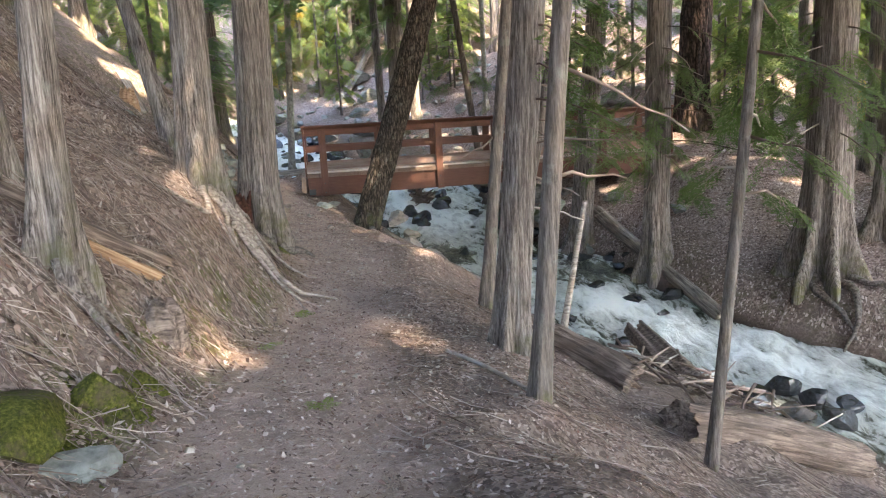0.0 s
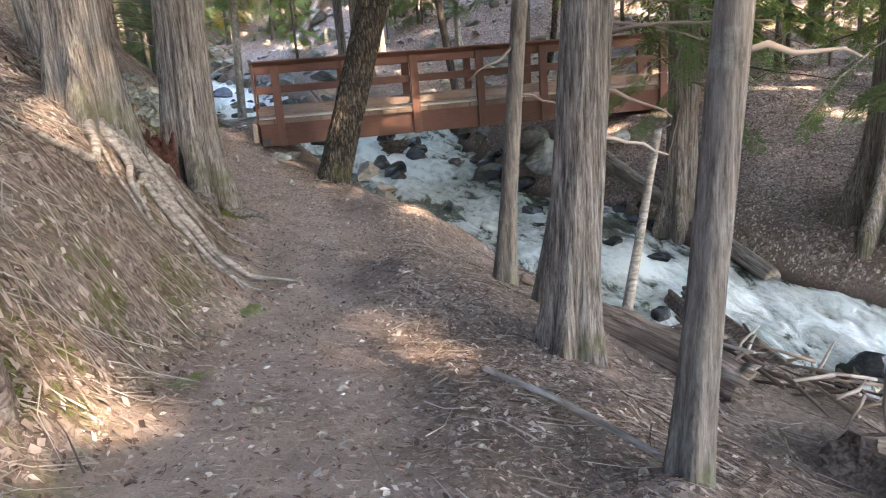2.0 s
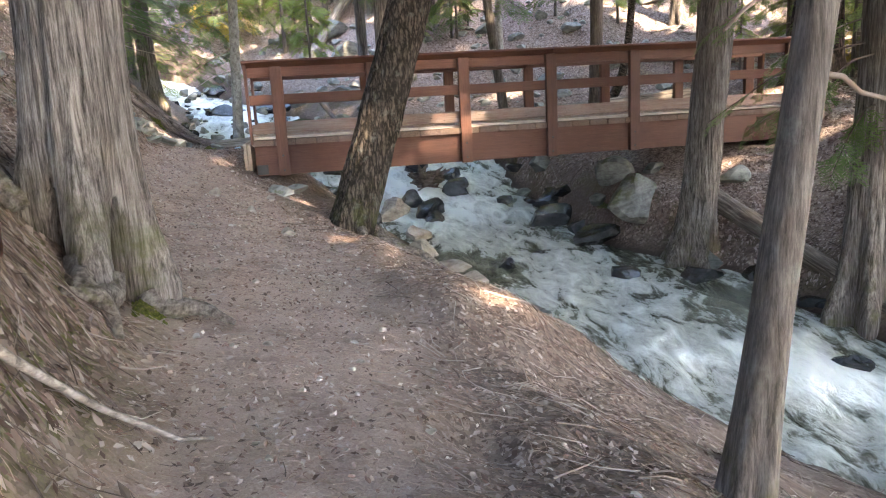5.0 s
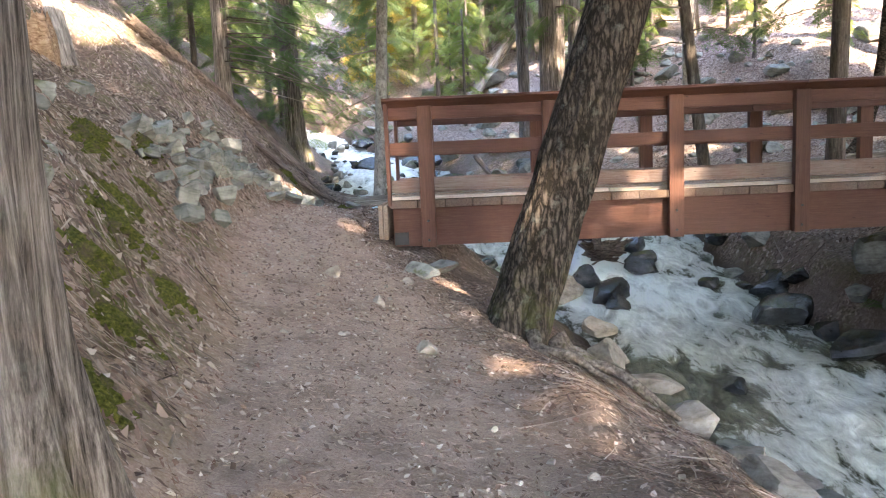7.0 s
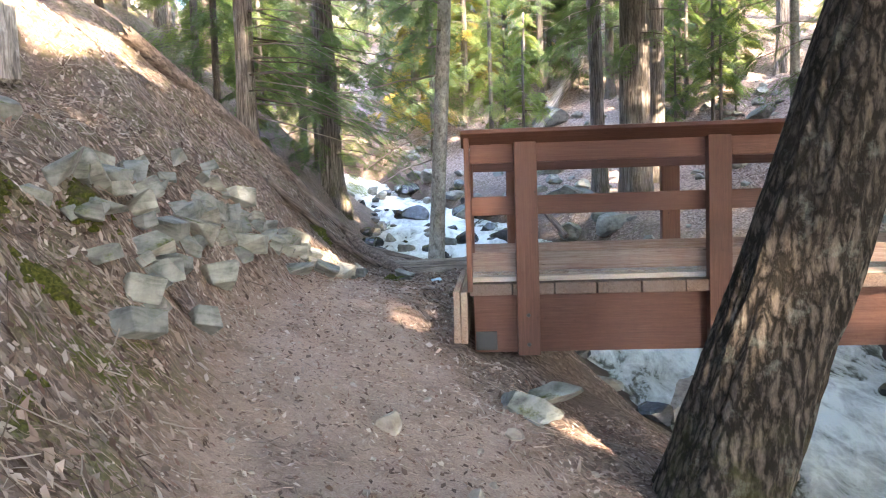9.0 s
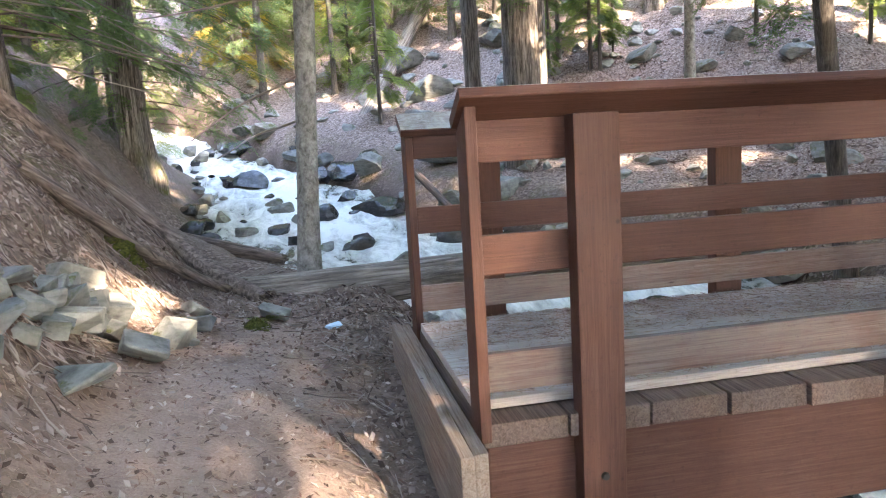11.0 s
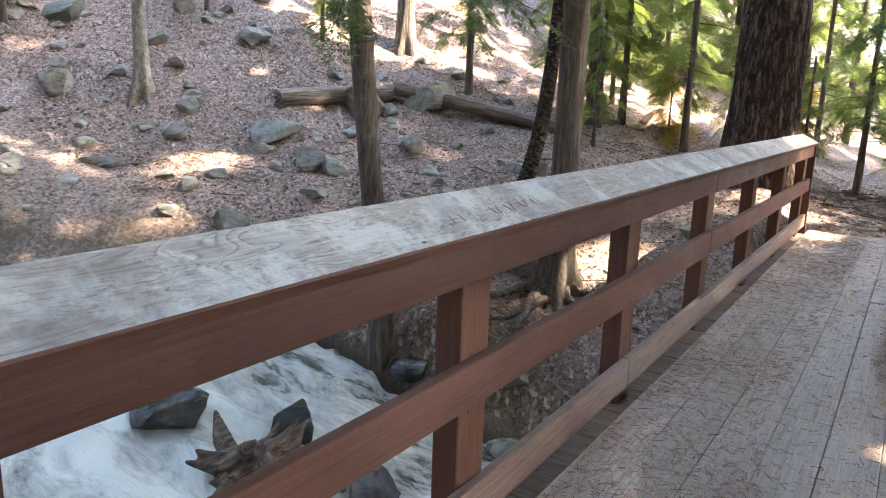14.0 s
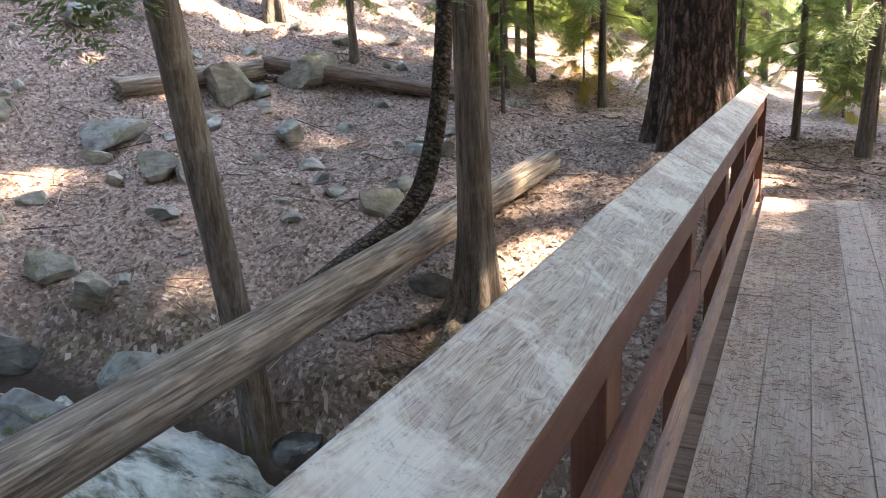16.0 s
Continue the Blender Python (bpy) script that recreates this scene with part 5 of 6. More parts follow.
def block_mesh(name, material, sx, sy, sz, seed):
    """A quarried, broken block: the hull of a few points, its edges worn."""
    rng = np.random.default_rng(seed)
    bm = bmesh.new()
    for _ in range(13):
        p = np.sign(rng.uniform(-1, 1, 3)) * rng.uniform(0.55, 1.0, 3)
        bm.verts.new((p[0] * sx, p[1] * sy, p[2] * sz))
    bmesh.ops.convex_hull(bm, input=bm.verts[:])
    bmesh.ops.delete(bm, geom=[v for v in bm.verts if not v.link_faces], context="VERTS")
    bmesh.ops.dissolve_limit(bm, angle_limit=radians(12), verts=bm.verts[:], edges=bm.edges[:])
    bmesh.ops.bevel(bm, geom=bm.edges[:], offset=0.06 * min(sx, sy, sz), segments=1, affect="EDGES")
    me = bpy.data.meshes.new(name)
    bm.to_mesh(me)
    bm.free()
    me.materials.append(material)
    return me


def block(label, mat, x, y, sx, sy, sz, seed, lift=0.5, group=""):
    rng = np.random.default_rng(seed + 950)
    return thing("rock", block_mesh("rock", mat, sx, sy, sz, seed), label, "rock", group, at=pose(x, y, gz(x, y) + lift * sz, rng.uniform(-28, 28), rng.uniform(-28, 28), rng.uniform(0, 360)))


def rubble(name, label, mat, stones):
    """Many small stones that nobody would pick apart, in one mesh."""
    h = Heap()
    kinds = [rock_mesh(name, mat, 1.0, 0.8, 0.6, 800 + k, 2) for k in range(6)]
    shapes = [([v.co.copy() for v in me.vertices], [tuple(f.vertices) for f in me.polygons]) for me in kinds]
    rng = np.random.default_rng(31)
    for k, (x, y, s) in enumerate(stones):
        m = pose(x, y, gz(x, y) + 0.12 * s, rng.uniform(-15, 15), rng.uniform(-15, 15), rng.uniform(0, 360)) @ Matrix.Scale(s, 4)
        v, f = shapes[k % 6]
        h.add([m @ p for p in v], f)
    for me in kinds:
        bpy.data.meshes.remove(me)
    me = h.mesh(name, mat)
    me.set_sharp_from_angle(angle=radians(24))
    return thing(name, me, label, "rocks", kind="stuff")


for i, (x, y, sx) in enumerate(((3.85, 4.29, 0.24), (3.78, 3.75, 0.26))):
    rock("glossy black rock beside a drowned root ball", M_WETROCK, x, y, sx, sx * 0.75, sx * 0.75, 90 + i, 0.35, float(row(WATER_Z, y)))
WET = "wet black rock standing in the white water"
for i, (x, y, s, h) in enumerate([(2.95, 1.9, 0.3, 0.2), (2.88, 2.15, 0.36, 0.5), (2.75, 2.9, 0.34, 0.35), (3.75, 3.4, 0.3, 0.3), (5.0, 1.4, 0.45, 0.25), (5.35, 2.2, 0.4, 0.3), (4.5, 2.7, 0.22, 0.15), (4.98, -1.75, 0.26, 0.1),
                                  (5.57, -4.13, 0.2, 0.1), (5.27, 0.0, 0.42, 0.15), (5.9, -2.2, 0.3, 0.0), (3.55, -0.85, 0.16, 0.12), (6.0, -4.9, 0.2, 0.05), (6.3, -5.6, 0.16, 0.05), (4.6, -5.4, 0.16, 0.05), (5.1, -6.6, 0.2, 0.05),
                                  (0.7, 10.2, 0.45, 0.3), (0.55, 12.4, 0.6, 0.3), (-0.2, 10.0, 0.3, 0.2), (1.7, 11.8, 0.5, 0.2), (-1.0, 9.4, 0.22, 0.1), (0.2, 8.4, 0.25, 0.15), (1.6, 8.3, 0.3, 0.2), (2.2, 7.6, 0.3, 0.25), (-1.6, 12.5, 0.35, 0.3),
                                  (-0.6, 14.2, 0.5, 0.3), (-2.0, 15.5, 0.5, 0.3), (0.3, 15.0, 0.5, 0.4), (2.7, 6.4, 0.22, 0.1), (1.4, 5.2, 0.25, 0.1), (3.2, 4.9, 0.3, 0.15), (4.3, 5.6, 0.2, 0.1)]):
    rock(WET, M_WETROCK, x, y, s, s * 0.8, s * 0.62, 100 + i, h, float(row(WATER_Z, y)))
for i, (x, y, s) in enumerate([(6.3, -8.6, 0.22), (6.75, -8.35, 0.24), (6.5, -9.1, 0.24), (7.0, -8.8, 0.2), (6.1, -9.0, 0.22), (6.9, -9.4, 0.25), (5.7, -9.3, 0.2), (7.3, -9.1, 0.17)]):
    rock("dark wet cobble at the edge of the creek", M_WETROCK, x, y, s, s * 0.85, s * 0.7, 140 + i, 0.5, max(gz(x, y), float(row(WATER_Z, y))))
TAN = "smooth pale brown rock at the waterline"
for i, (x, y, sx, sy, sz) in enumerate([(2.75, -0.75, 0.35, 0.22, 0.16), (3.05, -2.3, 0.36, 0.2, 0.16), (2.85, -1.5, 0.42, 0.28, 0.18), (2.95, -3.1, 0.32, 0.2, 0.18), (3.3, -2.75, 0.25, 0.2, 0.14), (2.45, 0.2, 0.3, 0.25, 0.2), (3.2, -3.9, 0.25, 0.2, 0.15), (2.3, -0.4, 0.25, 0.2, 0.18), (2.55, 1.0, 0.3, 0.2, 0.2), (2.3, 2.4, 0.4, 0.3, 0.3)]):
    rock(TAN, M_TANROCK, x, y, sx, sy, sz, 160 + i, 0.25, max(gz(x, y), float(row(WATER_Z, y)) - 0.03))
rock("big grey mossy boulder beside the far bank", M_MOSSROCK, 5.95, -0.1, 0.5, 0.4, 0.5, 180, 0.25)
rock("mossy flat-topped rock above the falls", M_MOSSROCK, 6.0, 0.9, 0.35, 0.3, 0.3, 181, 0.2)
rock("thick moss-covered rock beside the trail", M_MOSS, -0.85, -14.15, 0.34, 0.26, 0.16, 182, 0.3)
rock("moss-covered rock beside the trail", M_MOSS, -0.7, -13.5, 0.2, 0.16, 0.13, 183, 0.35)
rock("dark rock under a mossy one", M_ROCK, -0.62, -14.1, 0.2, 0.14, 0.1, 184, 0.1)
rock("grey-green slab of rock at the trail edge", M_ROCK, 0.36, -0.95, 0.3, 0.14, 0.11, 185, 0.35, turn=-35)
rock("flat grey slab under the bridge end", M_ROCK, 0.5, -0.5, 0.22, 0.13, 0.07, 186, 0.5, turn=-20)
rock("pale angular stone on the trail", M_TANROCK, -0.38, -1.63, 0.09, 0.075, 0.07, 187, 0.5)
rock("small pale stone on the trail", M_TANROCK, 0.07, -2.2, 0.06, 0.05, 0.05, 188, 0.4)
rock("pale stone sunk in the trail", M_TANROCK, 0.5, -3.4, 0.1, 0.08, 0.06, 189, 0.3)
rock("pale stone by the bridge end", M_TANROCK, 0.25, -1.35, 0.07, 0.05, 0.05, 190, 0.3)
def moss_patch(x, y, sx, sy, sz, seed):
    """Many small rough tufts in a ragged patch that follows the ground."""
    rng = np.random.default_rng(seed)
    h = Heap()
    for k in range(int(60 + 500 * sx * sy)):
        u, v = rng.normal(0, 0.55, 2) * (1 + 0.5 * rng.uniform(-1, 1))
        dx, dy = u * sx, v * sy
        r = rng.uniform(0.02, 0.055) * (1.2 - 0.3 * min(2, abs(u) + abs(v)))
        if r < 0.01:
            continue
        z = gz(x + dx, y + dy) + sz * 0.35 * max(0, 1 - u * u - v * v)
        rows = [(0.0, 1.0), (0.45, 0.85), (0.85, 0.4)]
        vs = [Vector((dx + math.cos(t * 1.047) * r * w * rng.uniform(0.75, 1.25), dy + math.sin(t * 1.047) * r * w * rng.uniform(0.75, 1.25), z + hh * r * 0.9 - 0.01)) for hh, w in rows for t in range(6)]
        vs.append(Vector((dx, dy, z + r)))
        fs = [(6 * a + b, 6 * a + (b + 1) % 6, 6 * a + 6 + (b + 1) % 6, 6 * a + 6 + b) for a in range(2) for b in range(6)] + [(12 + b, 12 + (b + 1) % 6, 18) for b in range(6)]
        h.add(vs, fs)
    return h.mesh("moss_patch", M_MOSS)


for i, (x, y, sx, sy, sz) in enumerate([(-0.62, -13.4, 0.2, 0.22, 0.1), (-0.85, -13.95, 0.32, 0.26, 0.12), (-0.6, -13.05, 0.12, 0.14, 0.07), (-0.62, -5.6, 0.18, 0.2, 0.09), (-1.27, -3.85, 0.22, 0.3, 0.1), (-0.93, -3.97, 0.14, 0.22, 0.08), (-1.92, -2.77, 0.2, 0.26, 0.1),
                                     (-2.27, -2.0, 0.22, 0.26, 0.12), (-1.55, -3.2, 0.22, 0.28, 0.09), (-0.85, -4.8, 0.14, 0.2, 0.07), (-2.05, -1.45, 0.14, 0.16, 0.08), (-1.1, -4.5, 0.2, 0.22, 0.08), (-0.2, -6.75, 0.1, 0.12, 0.06), (-0.95, 2.75, 0.1, 0.12, 0.06), (-1.9, 3.5, 0.2, 0.2, 0.1), (-1.75, -2.3, 0.14, 0.2, 0.07)]):
    thing("moss_patch", moss_patch(x, y, sx * 0.7, sy * 0.7, sz, 1200 + i), "uneven olive-green moss patch on the bank", "moss", "moss patches", "stuff", at=pose(x, y, 0))
trail_rng = np.random.default_rng(3000)
trail_y = trail_rng.uniform(-14, 0.5, 160)
rubble("trail_stones", "small pale stones trodden into the trail", M_TANROCK, [(float(row(PATH_W, y)) + 0.1 + u * 2.2, y, s) for y, u, s in zip(trail_y, trail_rng.uniform(0, 1, 160), trail_rng.uniform(0.01, 0.035, 160))])
# loose wall of broken stones at the foot of the slope
for i in range(84):
    rng = np.random.default_rng(4000 + i)
    y = -1.75 + 4.1 * (i + rng.uniform(0, 1)) / 84  # south to north
    up = rng.uniform(0, 1) ** 1.3 * (0.75 if y < 1.2 else 0.35)
    x = float(row(PATH_W, y)) - 0.08 - up
    s = rng.uniform(0.06, 0.14)
    mossy = rng.random() < 0.22
    block("broken mossy stone of a loose dry wall" if mossy else "angular grey-green stone of a loose dry wall", M_MOSSROCK if mossy else M_ROCK, x, y, s * 1.15, s * 0.85, s * 0.62, 300 + i, 0.75, group="dry wall stones")
for i, (x, y, s) in enumerate([(-1.55, -1.95, 0.16), (-1.7, -1.6, 0.17), (-1.55, -1.2, 0.14), (-1.42, 1.5, 0.16), (-1.35, 2.15, 0.12), (-1.5, 0.9, 0.18), (-1.75, 0.3, 0.19), (-1.7, -0.5, 0.18), (-1.3, 2.6, 0.13), (-1.4, 2.1, 0.2), (-1.75, 2.2, 0.22), (-1.38, 3.0, 0.13), (-0.85, 3.05, 0.14)]):
    block("large angular grey-green stone at the foot of the slope", M_ROCK, x, y, s * 0.85, s * 0.7, s * 0.5, 360 + i, 0.6, group="dry wall stones")
for i, (x, y, s) in enumerate([(-1.2, -6.0, 0.12), (-1.0, -5.1, 0.1), (-1.5, -4.3, 0.12), (-1.8, -3.6, 0.13), (-2.2, -3.0, 0.15), (-2.6, -2.3, 0.2), (-2.9, -1.0, 0.16), (-2.4, -0.3, 0.12), (-2.6, -4.6, 0.16), (-2.0, -7.2, 0.12), (-2.9, -9.0, 0.15), (-1.9, -10.6, 0.12)]):
    rock("mossy stone half buried in the hillside", M_MOSSROCK, x, y, s, s * 0.8, s * 0.6, 380 + i, 0.15)
SLOPE = "grey rock among dry leaves on the slope"
for i, (x, y, sx, sy, sz, m) in enumerate([(7.5, 8.4, 0.42, 0.28, 0.16, 0), (8.98, 6.9, 0.2, 0.18, 0.2, 0), (7.3, 7.5, 0.25, 0.2, 0.18, 1), (7.55, 7.2, 0.2, 0.16, 0.14, 0), (9.2, 5.2, 0.22, 0.16, 0.14, 0), (9.5, 5.0, 0.16, 0.14, 0.14, 0), (9.6, 8.4, 0.5, 0.35, 0.4, 1),
                                          (10.6, 7.8, 0.45, 0.35, 0.32, 1), (6.4, 9.2, 0.22, 0.2, 0.16, 0), (7.0, 9.6, 0.2, 0.18, 0.14, 0), (6.7, 6.8, 0.18, 0.14, 0.1, 0), (5.9, 11.2, 0.35, 0.28, 0.22, 0), (7.4, 11.2, 0.3, 0.2, 0.16, 0), (8.4, 11.6, 0.25, 0.2, 0.2, 1),
                                          (2.3, 11.0, 0.8, 0.6, 0.28, 0), (1.9, 13.4, 0.5, 0.4, 0.3, 0), (2.6, 14.6, 0.6, 0.45, 0.4, 0), (2.2, 16.2, 0.55, 0.45, 0.45, 0), (3.4, 13.2, 0.35, 0.3, 0.25, 0), (1.3, 15.2, 0.5, 0.4, 0.3, 0), (4.6, 15.6, 0.6, 0.45, 0.4, 1),
                                          (8.2, 5.9, 0.12, 0.1, 0.08, 0), (6.2, 8.0, 0.16, 0.12, 0.1, 0), (7.9, 5.0, 0.25, 0.2, 0.2, 1), (6.0, 5.4, 0.12, 0.1, 0.08, 0), (5.5, 3.3, 0.3, 0.25, 0.2, 0), (7.0, 3.9, 0.22, 0.18, 0.16, 1), (9.0, 10.4, 0.3, 0.25, 0.2, 0), (11.5, 10.5, 0.5, 0.4, 0.4, 0),
                                          (6.6, 0.6, 0.25, 0.2, 0.14, 0), (7.4, -0.6, 0.3, 0.22, 0.16, 0), (8.4, 2.4, 0.22, 0.18, 0.14, 0), (8.2, -2.4, 0.25, 0.2, 0.15, 1), (9.6, -8.6, 0.4, 0.3, 0.3, 1), (5.3, 9.0, 0.16, 0.14, 0.1, 0), (6.9, 12.6, 0.4, 0.3, 0.26, 0)]):
    rock(("mossy " if m else "") + SLOPE, M_MOSSROCK if m else M_ROCK, x, y, sx, sy, sz, 400 + i, 0.25)
slope_rng = np.random.default_rng(5000)
slope_y = slope_rng.uniform(4.5, 19, 260)
rubble("slope_stones", "small grey rocks scattered over the leafy slope", M_ROCK, [(float(row(SHORE_E, y)) + 0.6 + u * 9, y, s * (1 + 0.05 * max(0, y - 8))) for y, u, s in zip(slope_y, slope_rng.uniform(0, 1, 260), slope_rng.uniform(0.05, 0.2, 260))])
for i in range(40):
    rng = np.random.default_rng(6000 + i)
    y = rng.uniform(-8, 16)
    east = rng.random() < 0.55
    x = float(row(SHORE_E, y)) + rng.uniform(-0.2, 0.35) if east else float(row(SHORE_W, y)) + rng.uniform(-0.3, 0.15)
    s = rng.uniform(0.08, 0.22)
    rock("dark stone along the waterline", M_WETROCK if rng.random() < 0.6 else M_ROCK, x, y, s * 1.2, s, s * 0.7, 600 + i, 0.35, max(gz(x, y), float(row(WATER_Z, y))), group="waterline stones")

for i in range(70):
    rng = np.random.default_rng(7000 + i)
    y = 5.5 + 11 * (i + rng.uniform(0, 1)) / 70
    f = rng.uniform(-0.05, 1.25)
    x = float(row(SHORE_W, y)) + f * float(row(SHORE_E, y) - row(SHORE_W, y))
    s = rng.uniform(0.08, 0.32) * (0.7 if 0 < f < 0.85 else 1.2)
    m = (M_WETROCK, M_WETROCK, M_ROCK, M_MOSSROCK)[int(rng.integers(4))] if f < 0.9 else (M_ROCK, M_ROCK, M_MOSSROCK)[int(rng.integers(3))]
    rock("broken rock in the upper creek cascade", m, x, y, s * 1.2, s * 0.85, s * 0.7, 700 + i, 0.25, max(gz(x, y), float(row(WATER_Z, y))), group="cascade rocks")

# ---- small things ----
def wrapper():
    bm = bmesh.new()
    bmesh.ops.create_icosphere(bm, subdivisions=2, radius=0.05)
    for v in bm.verts:
        v.co = Vector((v.co.x * 1.3, v.co.y * 0.8, v.co.z * 0.45)) * (1 + 0.5 * noise.noise(v.co * 40))
    me = bpy.data.meshes.new("litter")
    bm.to_mesh(me)
    bm.free()
    me.materials.append(M_TRASH)
    return thing("wrapper", me, "crumpled light blue wrapper lying on the ground", "litter", at=pose(-0.42, 2.55, gz(-0.42, 2.55) + 0.015, 0, 0, 30))


def pine_cone(x, y):
    h = Heap()
    for k in range(40):
        a, s = k * 2.4, k / 40
        r = 0.028 * math.sin(math.pi * min(0.98, s * 0.85 + 0.15))
        p = Vector((s * 0.08, math.cos(a) * r, math.sin(a) * r))
        d = Vector((-0.3, math.cos(a), math.sin(a))) * 0.012
        h.add([p - d * 0.4, p + d + Vector((0.004, 0, 0)), p + d * 0.3 + Vector((0.012, 0.004, 0)), p + d * 0.3 + Vector((0, -0.006, 0.003))], [(0, 1, 2), (0, 3, 1), (0, 2, 3), (1, 3, 2)])
    return thing("pine_cone", h.mesh("pine_cone", M_TWIG, False), "dark brown fallen cone on the trail", "cone", at=pose(x, y, gz(x, y) + 0.025, 0, 0, 40))


wrapper()
pine_cone(0.95, -1.3)
pine_cone(0.75, -14.3)
pine_cone(0.62, -12.9)


def fern(name, x, y, size, label, mat=M_BRIGHT):
    rng = np.random.default_rng(int(abs(x * 100 + y * 10)))
    leaves = Leaves()
    for k in range(5):
        a = k * 1.26 + rng.uniform(-0.3, 0.3)
        leaves.add(SPRAYS[k % 3], (0, 0, 0.02), (math.cos(a), math.sin(a), 0.35), size * rng.uniform(0.7, 1.1))
    return thing(name, leaves.mesh(name, mat), label, "plant", at=pose(x, y, gz(x, y)))


fern("fallen_sprig", 0.2, -10.1, 0.16, "green cedar sprig fallen on the trail")
fern("fallen_sprig", 0.45, -13.0, 0.12, "green cedar sprig fallen on the trail")
fern("fern", -0.9, 2.95, 0.14, "small green plant on the bank")
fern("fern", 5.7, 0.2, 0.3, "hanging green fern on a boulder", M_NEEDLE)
fern("fern", -0.05, -11.3, 0.12, "small green plant beside the trail")


# ---- litter of the forest floor ----
def flakes(name, label, count, region, size, mat, seed, keep, curl=0.3, aspect=0.6, lift=0.006):
    """Many small flat pieces lying on the ground."""
    rng = np.random.default_rng(seed)
    x0, x1, y0, y1 = region
    x, y = rng.uniform(x0, x1, count), rng.uniform(y0, y1, count)
    ok = rng.random(count) < keep(x, y)
    x, y = x[ok], y[ok]
    n = len(x)
    z = ground(x, y)
    e = 0.05
    gx, gy = (ground(x + e, y) - z) / e, (ground(x, y + e) - z) / e
    a = rng.uniform(0, 6.283, n)
    l = size * rng.uniform(0.5, 1.4, n)
    w = l * aspect * rng.uniform(0.6, 1.2, n)
    tx, ty = rng.normal(0, curl, n), rng.normal(0, curl, n)
    verts = np.zeros((n, 4, 3))
    for k, (u, v, b) in enumerate(((-0.5, 0, 0), (0.05, -0.5, 1), (0.5, 0, 0), (-0.05, 0.5, 1))):
        dx = np.cos(a) * u * l - np.sin(a) * v * w
        dy = np.sin(a) * u * l + np.cos(a) * v * w
        verts[:, k, 0], verts[:, k, 1] = x + dx, y + dy
        verts[:, k, 2] = z + (gx + tx) * dx + (gy + ty) * dy + lift + b * 0.12 * w
    faces = np.arange(n * 4).reshape(n, 4)
    return thing(name, from_arrays(name, verts.reshape(-1, 3), faces, mat, False), label, "litter", kind="stuff")


def sticks(name, label, count, region, length, radius, mat, seed, keep, lift=0.01):
    rng = np.random.default_rng(seed)
    x0, x1, y0, y1 = region
    x, y = rng.uniform(x0, x1, count), rng.uniform(y0, y1, count)
    ok = rng.random(count) < keep(x, y)
    x, y = x[ok], y[ok]
    n = len(x)
    a = rng.uniform(0, 6.283, n)
    l = length * rng.uniform(0.3, 1.5, n)
    r = radius * rng.uniform(0.5, 1.5, n)
    verts = np.zeros((n, 9, 3))
    bend = rng.normal(0, 0.12, n) * l
    for s in range(3):
        u = (s / 2 - 0.5) * l
        px = x + np.cos(a) * u - np.sin(a) * bend * (s == 1)
        py = y + np.sin(a) * u + np.cos(a) * bend * (s == 1)
        pz = ground(px, py) + lift + (rng.uniform(0, 0.06, n) * l if s == 1 else rng.uniform(-0.02, 0.12, n) * l)
        rr = r * (1.1 - 0.35 * s)
        for k in range(3):
            t = 2.094 * k
            verts[:, s * 3 + k, 0] = px - np.sin(a) * np.cos(t) * rr
            verts[:, s * 3 + k, 1] = py + np.cos(a) * np.cos(t) * rr
            verts[:, s * 3 + k, 2] = pz + np.sin(t) * rr
    one = np.array([(s * 3 + k, s * 3 + (k + 1) % 3, s * 3 + 3 + (k + 1) % 3, s * 3 + 3 + k) for s in range(2) for k in range(3)])
    faces = (one[None] + 9 * np.arange(n)[:, None, None]).reshape(-1, 4)
    return thing(name, from_arrays(name, verts.reshape(-1, 3), faces, mat, False), label, "litter", kind="stuff")


def dry_land(x, y):
    """1 on dry ground clear of creek and bridge."""
    return ((x < row(SHORE_W, y) - 0.25) | (x > row(SHORE_E, y) + 0.15)) & ~((x > -0.15) & (x < 9.4) & (y > -0.1) & (y < 1.7))


flakes("leaf_litter", "dry brown leaves strewn over the hillside", 130000, (-4.5, 3.2, -15.5, 4.5), 0.035, M_LEAF_LITTER, 1, lambda x, y: dry_land(x, y) * (0.7 - 0.42 * trail(x, y)))
flakes("leaf_litter", "pale dry leaves strewn over the far slope", 85000, (5.0, 14, -3, 15), 0.06, M_LEAF_LITTER, 2, lambda x, y: dry_land(x, y) * 0.75)
flakes("bark_litter", "dark and grey bark chips on the hillside", 11000, (-4.5, 0.6, -15.5, 5), 0.065, M_TWIG, 9, lambda x, y: dry_land(x, y) * (1 - trail(x, y)), 0.5, 0.35, 0.012)
flakes("leaf_litter", "pale dry leaves on the far creek bank, lightened for missing skylight", 90000, (6.3, 15, -12, 0), 0.045, M_LIGHTENED_LEAF, 3, lambda x, y: dry_land(x, y) * 0.6)
flakes("chip_litter", "pale and dark wood chips trodden into the trail", 42000, (-1.9, 2.6, -15.5, 3.6), 0.032, M_CHIP, 16, lambda x, y: dry_land(x, y) * (0.35 + 0.45 * trail(x, y)), 0.35, 0.5, 0.005)
flakes("bark_litter", "curled dry leaves and bark on the steep bank", 26000, (-3.6, 0.2, -15.8, 4.5), 0.045, M_LEAF_LITTER, 17, lambda x, y: dry_land(x, y) * (1 - trail(x, y)), 0.7, 0.5, 0.014)
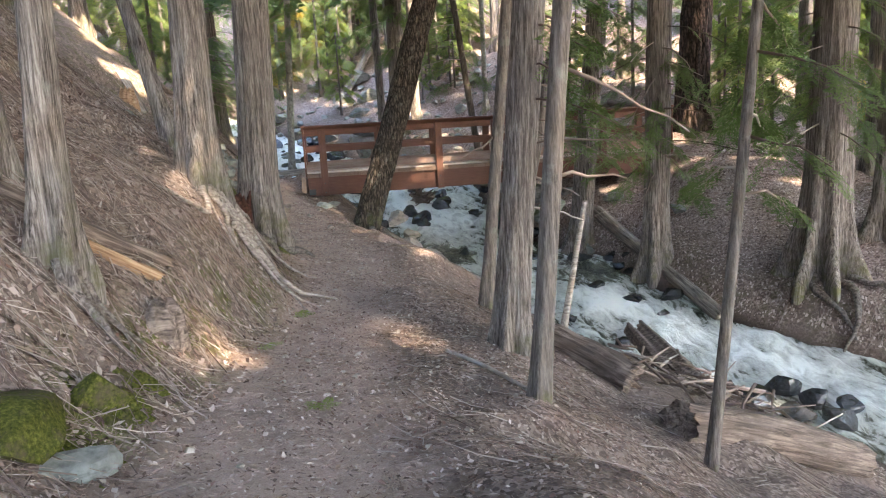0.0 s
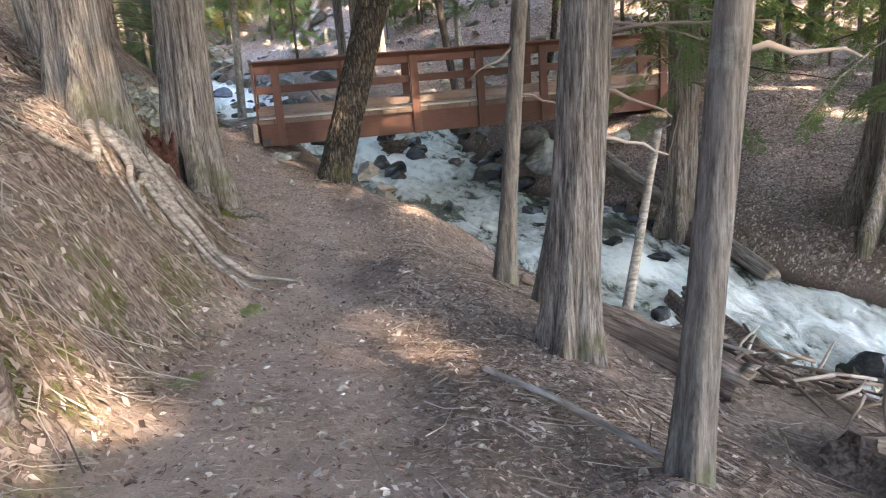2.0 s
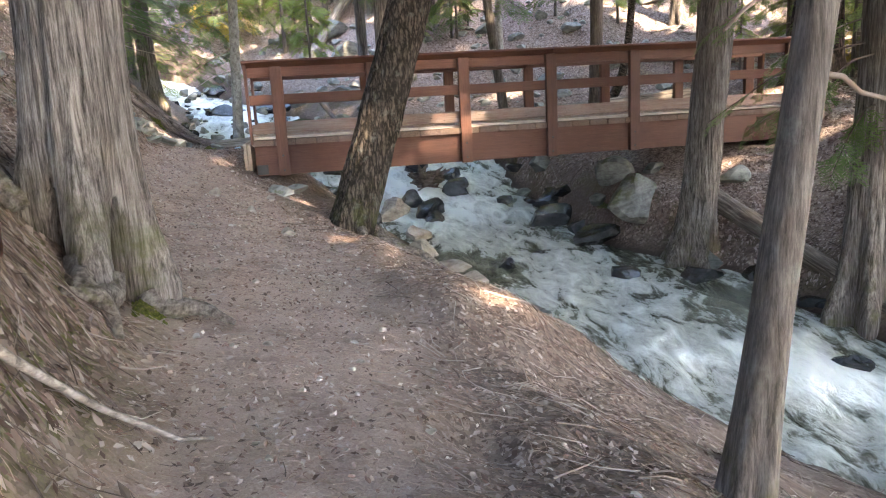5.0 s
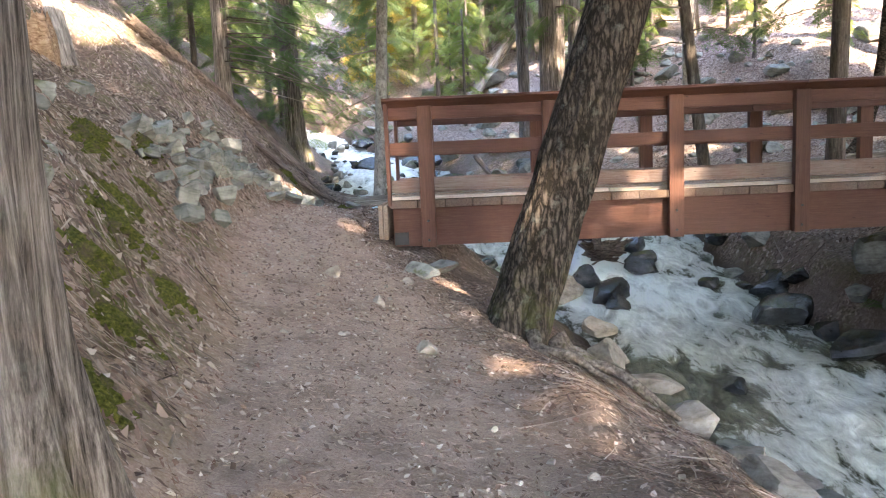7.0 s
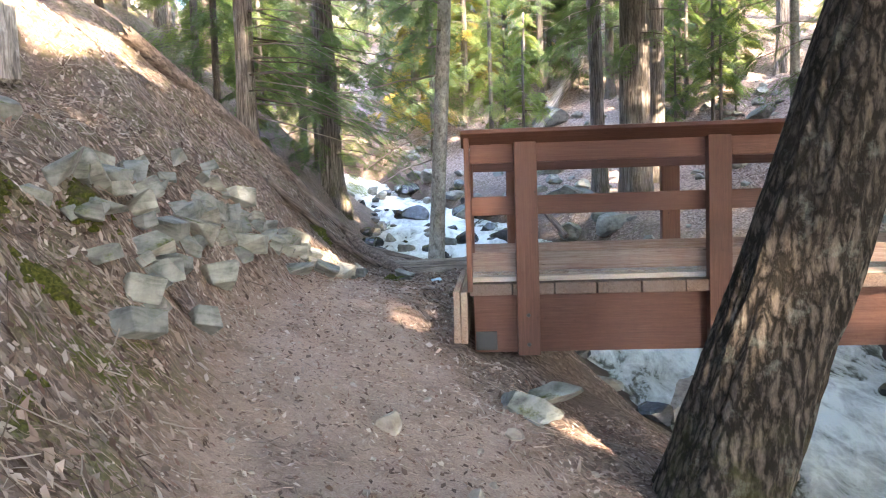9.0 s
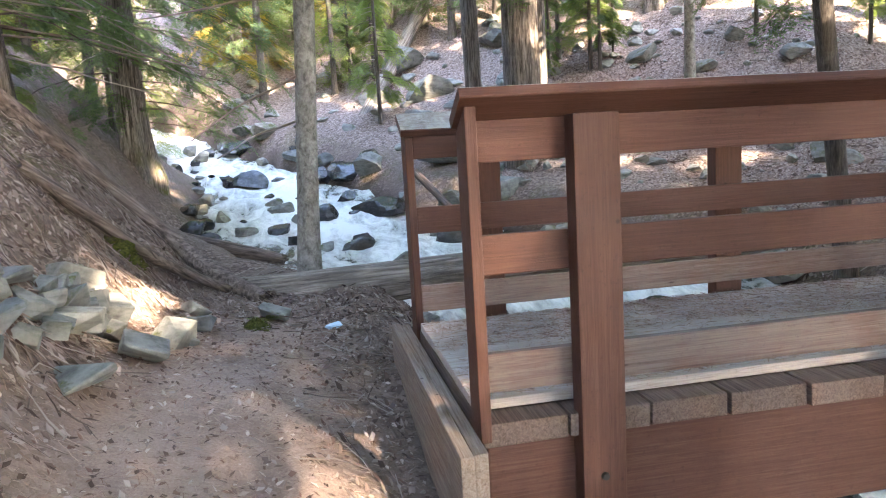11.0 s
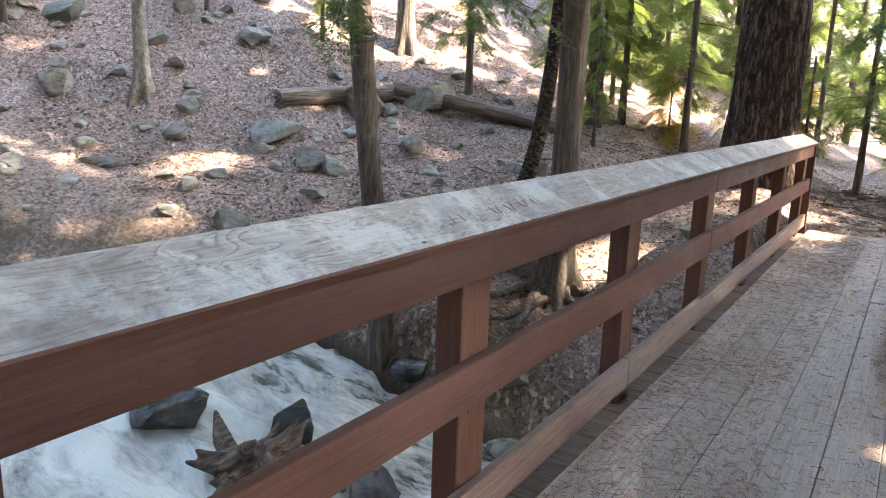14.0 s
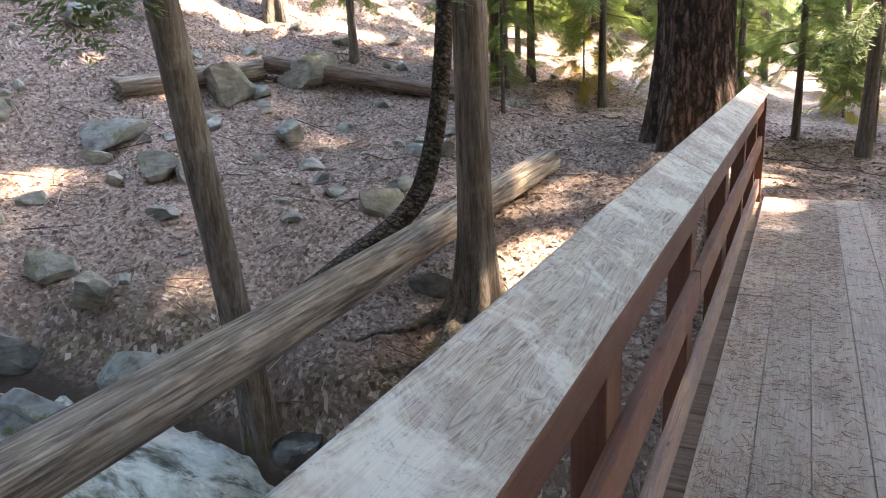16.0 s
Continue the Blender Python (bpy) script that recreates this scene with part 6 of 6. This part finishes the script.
sticks("needle_litter", "brown fallen needles covering the trail", 90000, (-2.2, 2.8, -15.5, 3.5), 0.05, 0.0011, M_NEEDLE_LITTER, 4, lambda x, y: dry_land(x, y) * 0.8, 0.003)
sticks("twig_litter", "thin dead twigs tangled on the hillside", 9000, (-4.5, 0.5, -15.5, 5), 0.2, 0.0035, M_TWIG, 5, lambda x, y: dry_land(x, y) * (1 - trail(x, y)))
sticks("twig_litter", "thin dead twigs on the creek bank", 3000, (0.5, 5.5, -14, -2), 0.28, 0.0035, M_TWIG, 6, lambda x, y: dry_land(x, y) * (1 - trail(x, y)))
sticks("twig_litter", "small twigs scattered on the trail", 1200, (-1.6, 2.2, -15.5, 3), 0.1, 0.002, M_TWIG, 7, lambda x, y: dry_land(x, y) * trail(x, y), 0.004)
sticks("twig_litter", "dead sticks on the leafy slope", 2600, (5.2, 13, -9, 14), 0.4, 0.006, M_TWIG, 8, lambda x, y: dry_land(x, y) * 1.0)


sticks("dead_brush", "tangle of thin dead brushwood over the steep bank", 2600, (-3.4, -0.2, -15.8, -7.2), 0.45, 0.0032, M_TWIG, 14, lambda x, y: (1 - trail(x, y)) * 1.0, 0.04)
sticks("dead_brush", "tangle of thin dead brushwood beside the bridge", 1100, (-3.6, -0.6, -6.5, 6.0), 0.35, 0.0035, M_TWIG, 15, lambda x, y: (1 - trail(x, y)) * 0.7, 0.03)


def deck_litter():
    """Needles blown over the bridge deck, thicker along its edges."""
    rng = np.random.default_rng(12)
    n = 62000
    x, y = rng.uniform(0, SPAN, n), rng.uniform(0.18, 1.36, n)
    bare = np.abs(y - 0.62) < 0.14 + 0.1 * grain(x, y, 1.2, 31)
    ok = (rng.random(n) < np.where(bare, 0.12, 0.55 + 0.4 * grain(x, y, 0.5, 32)))
    x, y = x[ok], y[ok]
    n = len(x)
    a, l = rng.uniform(0, 6.283, n), rng.uniform(0.02, 0.06, n)
    r = 0.0013
    v = np.zeros((n, 4, 3))
    for k, (u, s) in enumerate(((-0.5, -1), (0.5, -1), (0.5, 1), (-0.5, 1))):
        v[:, k, 0] = x + np.cos(a) * u * l - np.sin(a) * r * s
        v[:, k, 1] = y + np.sin(a) * u * l + np.cos(a) * r * s
        v[:, k, 2] = 0.006 + rng.uniform(0, 0.004, n)
    return thing("needle_litter", from_arrays("deck_needles", v.reshape(-1, 3), np.arange(n * 4).reshape(n, 4), M_NEEDLE_LITTER, False), "brown needles blown over the bridge deck", "litter", kind="stuff")


deck_litter()


def jam():
    """Sticks caught in the log jam above the creek."""
    rng = np.random.default_rng(21)
    h = Heap()
    for k in range(60):
        c = Vector((rng.uniform(3.6, 5.6), rng.uniform(-10.8, -8.6), 0))
        c.z = max(gz(c.x, c.y), float(row(WATER_Z, c.y))) + rng.uniform(0.02, 0.25)
        a, l = rng.uniform(0, 6.283), rng.uniform(0.3, 1.1)
        d = Vector((math.cos(a), math.sin(a), rng.uniform(-0.25, 0.35)))
        h.add(*tube([c - d * l / 2, c + Vector(rng.uniform(-0.05, 0.05, 3)), c + d * l / 2], [0.018, 0.015, 0.006], 6, 0.15, k))
    return thing("driftwood", h.mesh("driftwood", M_TWIG), "tangle of dead sticks caught in a log jam", "driftwood", kind="stuff")


jam()


def root_ball(x, y, z):
    """A drowned root plate lodged in the creek."""
    rng = np.random.default_rng(41)
    h = Heap()
    for k in range(46):
        a = rng.uniform(0, 6.283)
        d = Vector((math.cos(a), 0.7 * math.sin(a), rng.uniform(-0.1, 0.75))).normalized()
        l = rng.uniform(0.25, 0.52)
        c = Vector((x, y, z)) + Vector(rng.uniform(-0.12, 0.12, 3))
        h.add(*tube([c - d * 0.1, c + d * l * 0.5 + Vector(rng.uniform(-0.05, 0.05, 3)), c + d * l], [0.08, 0.06, 0.015], 6, 0.25, k))
    return solid(thing("root_ball", h.mesh("root_ball", M_ROT), "dark drowned root ball lodged in the creek", "driftwood"), 0.016)


root_ball(3.2, 4.08, -1.33)
